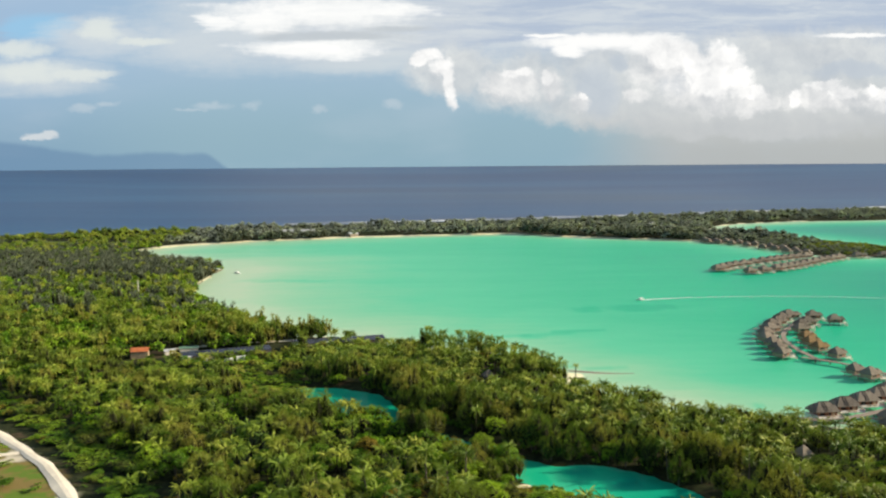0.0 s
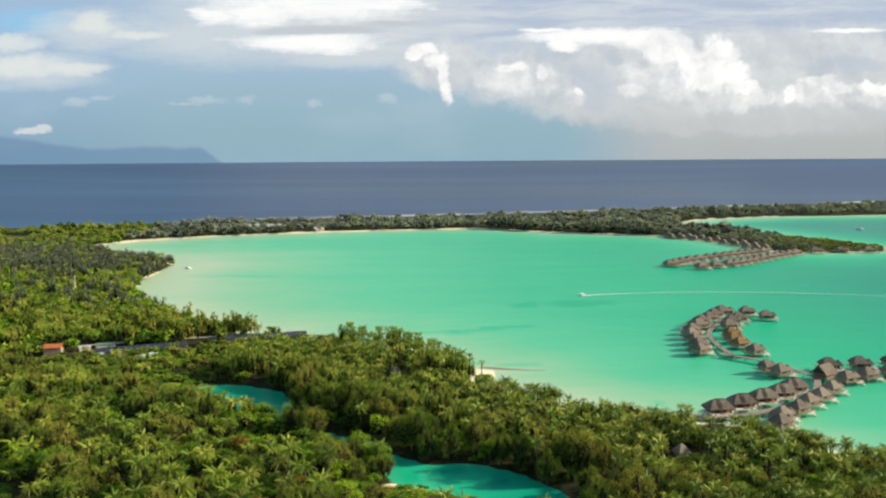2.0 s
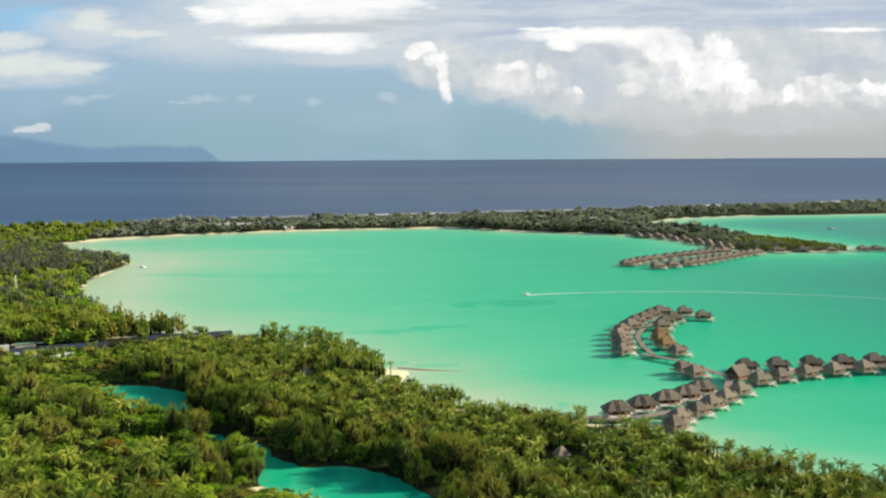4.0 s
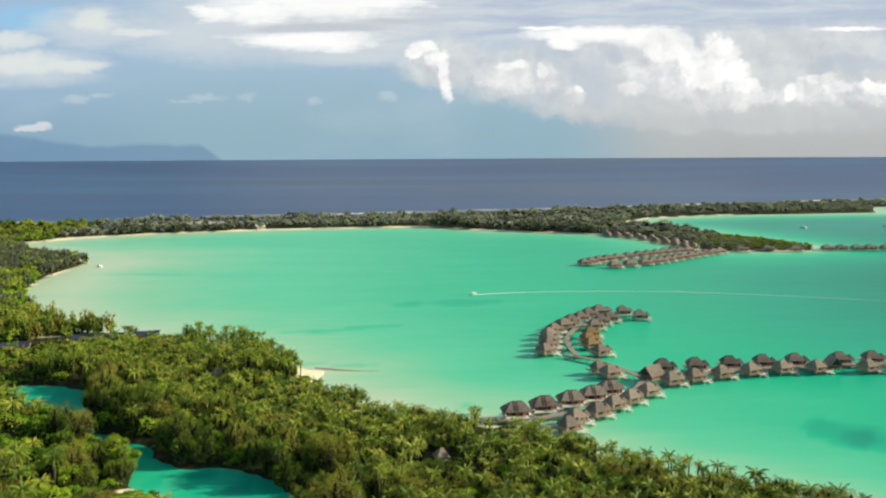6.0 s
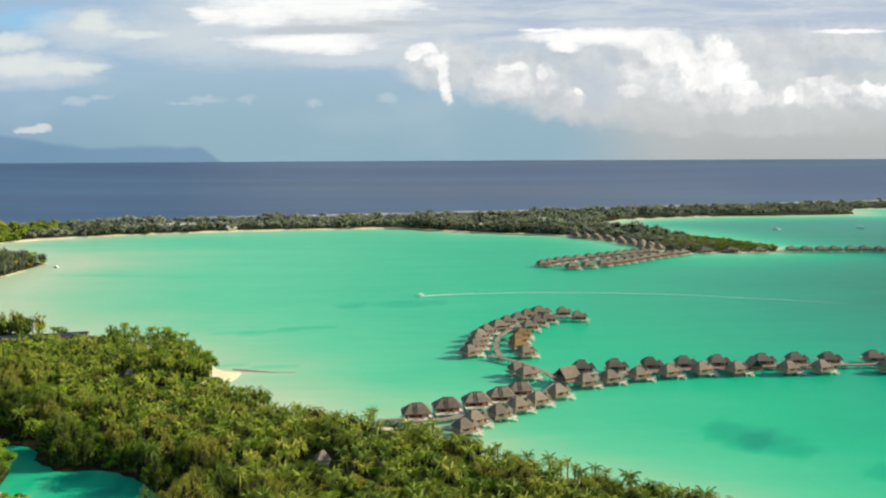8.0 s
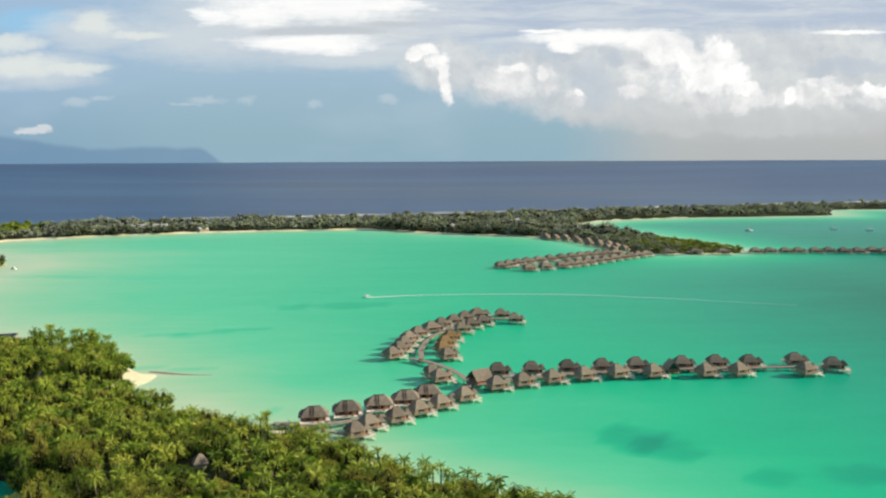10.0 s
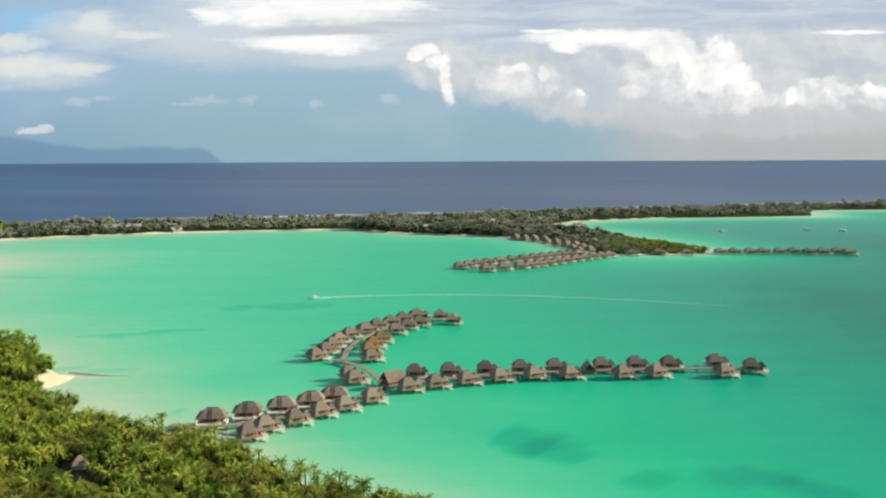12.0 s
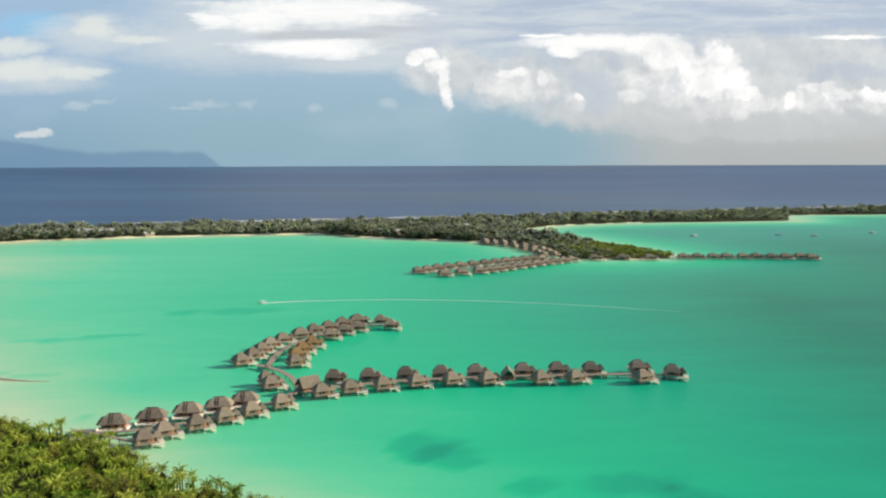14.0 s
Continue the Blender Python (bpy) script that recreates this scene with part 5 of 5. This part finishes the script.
keep = ~thin & (s > np.where(c < 26, 0.4, np.where(is_east(q), 1.2, 3.5))) & (tr > 8.0) & ~near_shed(q) & ~(glade & (rng.uniform(0, 1, len(q)) < 0.94))
# the sand spit stays bare, and a few gaps open among the trees
tip = ((np.abs(q[:, 0] - 126) < 4) & (np.abs(q[:, 1] - 261) < 8)) | ((np.hypot(q[:, 0] - 70, q[:, 1] - 387) < 11.5) | ((q[:, 0] > 66) & (np.abs(q[:, 1] - 388) < 13))) | (np.hypot(q[:, 0] - 68, q[:, 1] - 371) < 7) | (np.hypot(q[:, 0] - 93, q[:, 1] - 322) < 4) | (np.hypot(q[:, 0] - 138, q[:, 1] - 284) < 4) | (np.hypot(q[:, 0] - 29, q[:, 1] - 249) < 5) | (np.hypot(q[:, 0] - 150, q[:, 1] - 304) < 11)
keep &= ~tip & ~((wobble(q, 15.0, 1.0) > np.where(is_east(q), 0.62, 0.40)) & (c > 26))
q, s = q[keep], s[keep]
kind = pick_kind(q, s)
z = height(s)
order = np.argsort(q[:, 1] + 0.15 * np.abs(q[:, 0] - 60))
count = [0, 0, 0]
tall = growth(q)
single = np.zeros(len(q), dtype=bool)
for i in order:
    if count[kind[i]] < 290 and q[i, 1] < 420:
        count[kind[i]] += 1
        single[i] = True
        stand(int(kind[i]), q[i, 0], q[i, 1], z[i], tall[i])
rest = ~single
mid = q[:, 1] < 400
for kd, nm, lb, full, light, mat, lift in ((0, "palm_grove", "dense grove of coconut palms with yellow-green fronds", MID_PALM, FAR_PALM, M_PALM, 7.5),
                                           (1, "broadleaf_woods", "dense bright green broad-leaved woods", MID_BROAD, FAR_BROAD, M_BROAD, 0.0),
                                           (2, "ironwood_stand", "stand of feathery olive-green ironwood trees", MID_PLUME, FAR_PLUME, M_NEEDLE, 0.0)):
    a, b = rest & mid & (kind == kd), rest & ~mid & (kind == kd)
    woods(nm, lb, "woods", q[a], z[a], full, 0.66, 1.2, mat, lift, np.where(is_east(q[a]) & (kd == 0), 0.95, 1.2 if kd == 0 else 1.0))
    woods(nm, lb, "woods", q[b], z[b], light, 0.8, 1.15, mat, lift, np.where(is_east(q[b]) & (kd == 0), 0.95, 1.2 if kd == 0 else 1.0))

# scrub under the trees, along the track and on the banks
g2 = scatter(-320, 300, 205, 420, 4.6)
g2 = g2[in_sight(g2)]
s2 = shore(g2)
c2, _ = to_line(g2, CREEK)
tr, _ = to_line(g2, TRACK)
glade2 = (g2[:, 1] < 318) & (g2[:, 0] < np.interp(g2[:, 1], TRACK[::-1, 1], TRACK[::-1, 0]) + 2) & (wobble(g2, 9.0, 1.0) > -0.05)
ok = (s2 > 0.8) & (glade2 | (wobble(g2, 12.0, 1.0) + rng.uniform(-0.4, 0.4, len(g2)) > 0.12) | (is_east(g2) & (c2 > 34) & (rng.uniform(0, 1, len(g2)) < 0.12)) | ((s2 < 6) & (c2 > 34))) & (tr > 4.2) & ~near_shed(g2) & (np.hypot(g2[:, 0] - 68, g2[:, 1] - 384) > 14)
woods("undergrowth", "low bright green scrub below the trees", "scrub", g2[ok], height(s2[ok]), SHRUB, 0.55, 1.1, M_BROAD)

# middle distance: the western shore of the bay
q = scatter(-760, -60, 520, 1010, 6.2)
q = q[in_sight(q)]
s = shore(q)
ok = s > 0.6
q, s = q[ok], s[ok]
kind = pick_kind(q, s)
for kd, nm, lb, light, mat, lift in ((0, "palm_grove", "grove of palms along the bay", FAR_PALM, M_PALM, 7.5), (1, "broadleaf_woods", "green broad-leaved woods along the bay", FAR_BROAD, M_BROAD, 0.0),
                                     (2, "ironwood_stand", "dark ironwood trees along the bay", FAR_PLUME, M_DARKLEAF_HAZE, 0.0)):
    a = kind == kd
    woods(nm, lb, "woods", q[a], height(s[a]), light, 0.9, 1.3, mat, lift)

# the far side of the bay, the headland and the outer islands
q = np.vstack([scatter(-1100, 560, 1010, 1560, 11.2), scatter(560, 1900, 1300, 1900, 12.0)])
q = q[in_sight(q)]
s = shore(q)
to_sea, _ = to_line(q, np.array(COAST_OCEAN))
ok = (s > 4) & (s < 170) & (to_sea > 95) & (wobble(q, 26.0, 1.0) < 0.30)
q, s = q[ok], s[ok]
r = rng.uniform(0, 1, len(q)) + 0.4 * wobble(q, 50.0, 1.0)
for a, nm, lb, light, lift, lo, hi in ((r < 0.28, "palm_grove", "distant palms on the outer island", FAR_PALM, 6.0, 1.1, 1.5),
                                       ((r >= 0.28) & (r < 0.82), "far_woods", "distant green woods on the outer island, with grey haze put into the leaf colour", FAR_BROAD, 0.0, 1.0, 2.0),
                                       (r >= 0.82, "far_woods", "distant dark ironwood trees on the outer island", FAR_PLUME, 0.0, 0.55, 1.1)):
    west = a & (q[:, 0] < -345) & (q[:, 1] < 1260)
    woods(nm, lb, "woods", q[a & ~west], height(s[a & ~west]), light, lo, hi, M_FAR_HAZE, lift)
    woods(nm, "yellow-green trees behind the western beach", "woods", q[west], height(s[west]), light, lo, hi, M_PALM, lift)

# low trees and scrub on the headland behind the distant pier
q = scatter(325, 560, 840, 1190, 5.8)
s = shore(q)
roofs = np.array(FAR_BEND + FAR_EAST[:3] + FAR_FRONT[-4:] + FAR_BACK[-4:])
clear_of = np.min(np.hypot(q[:, None, 0] - roofs[None, :, 0], q[:, None, 1] - roofs[None, :, 1]), axis=1)
ok = (s > 1.5) & (clear_of > 13.0)
q, s = q[ok], s[ok]
dark = q[:, 0] + 25 * rng.normal(size=len(q)) < 440
woods("far_woods", "dark green trees on the low headland", "woods", q[dark], height(s[dark]), FAR_BROAD, 0.5, 0.9, M_FAR_HAZE)
woods("headland_scrub", "bright yellow-green scrub on the low headland", "scrub", q[~dark], height(s[~dark]), FAR_BROAD, 0.4, 0.75, M_PALM)

# dark clumps of taller trees behind the far beach
for i, (x, y, r, n) in enumerate(((-258, 1085, 26, 26), (-215, 1112, 22, 18), (-160, 1128, 18, 12), (138, 1168, 26, 24), (178, 1140, 20, 20), (262, 1100, 38, 44), (312, 1075, 24, 22))):
    q = np.array((x, y)) + rng.normal(size=(n, 2)) * np.array((r * 0.6, r * 0.35))
    s = shore(q)
    q, s = q[s > 2], s[s > 2]
    woods("dark_clump", "clump of tall dark trees behind the far beach", "trees", q, height(s), FAR_BROAD, 1.3, 2.1, M_DARKLEAF_HAZE)

# the woods go on below the flight
q = scatter(-260, 340, -180, 203, 12.5)
s = shore(q)
ok = s > 3
q, s = q[ok], s[ok]
mixed = rng.uniform(0, 1, len(q))
woods("palm_grove", "scattered palms below the flight", "woods", q[mixed < 0.45], height(s[mixed < 0.45]), FAR_PALM, 0.9, 1.3, M_PALM, 7.0)
woods("broadleaf_woods", "broad-leaved woods below the flight", "woods", q[mixed >= 0.45], height(s[mixed >= 0.45]), FAR_BROAD, 0.9, 1.5, M_BROAD)
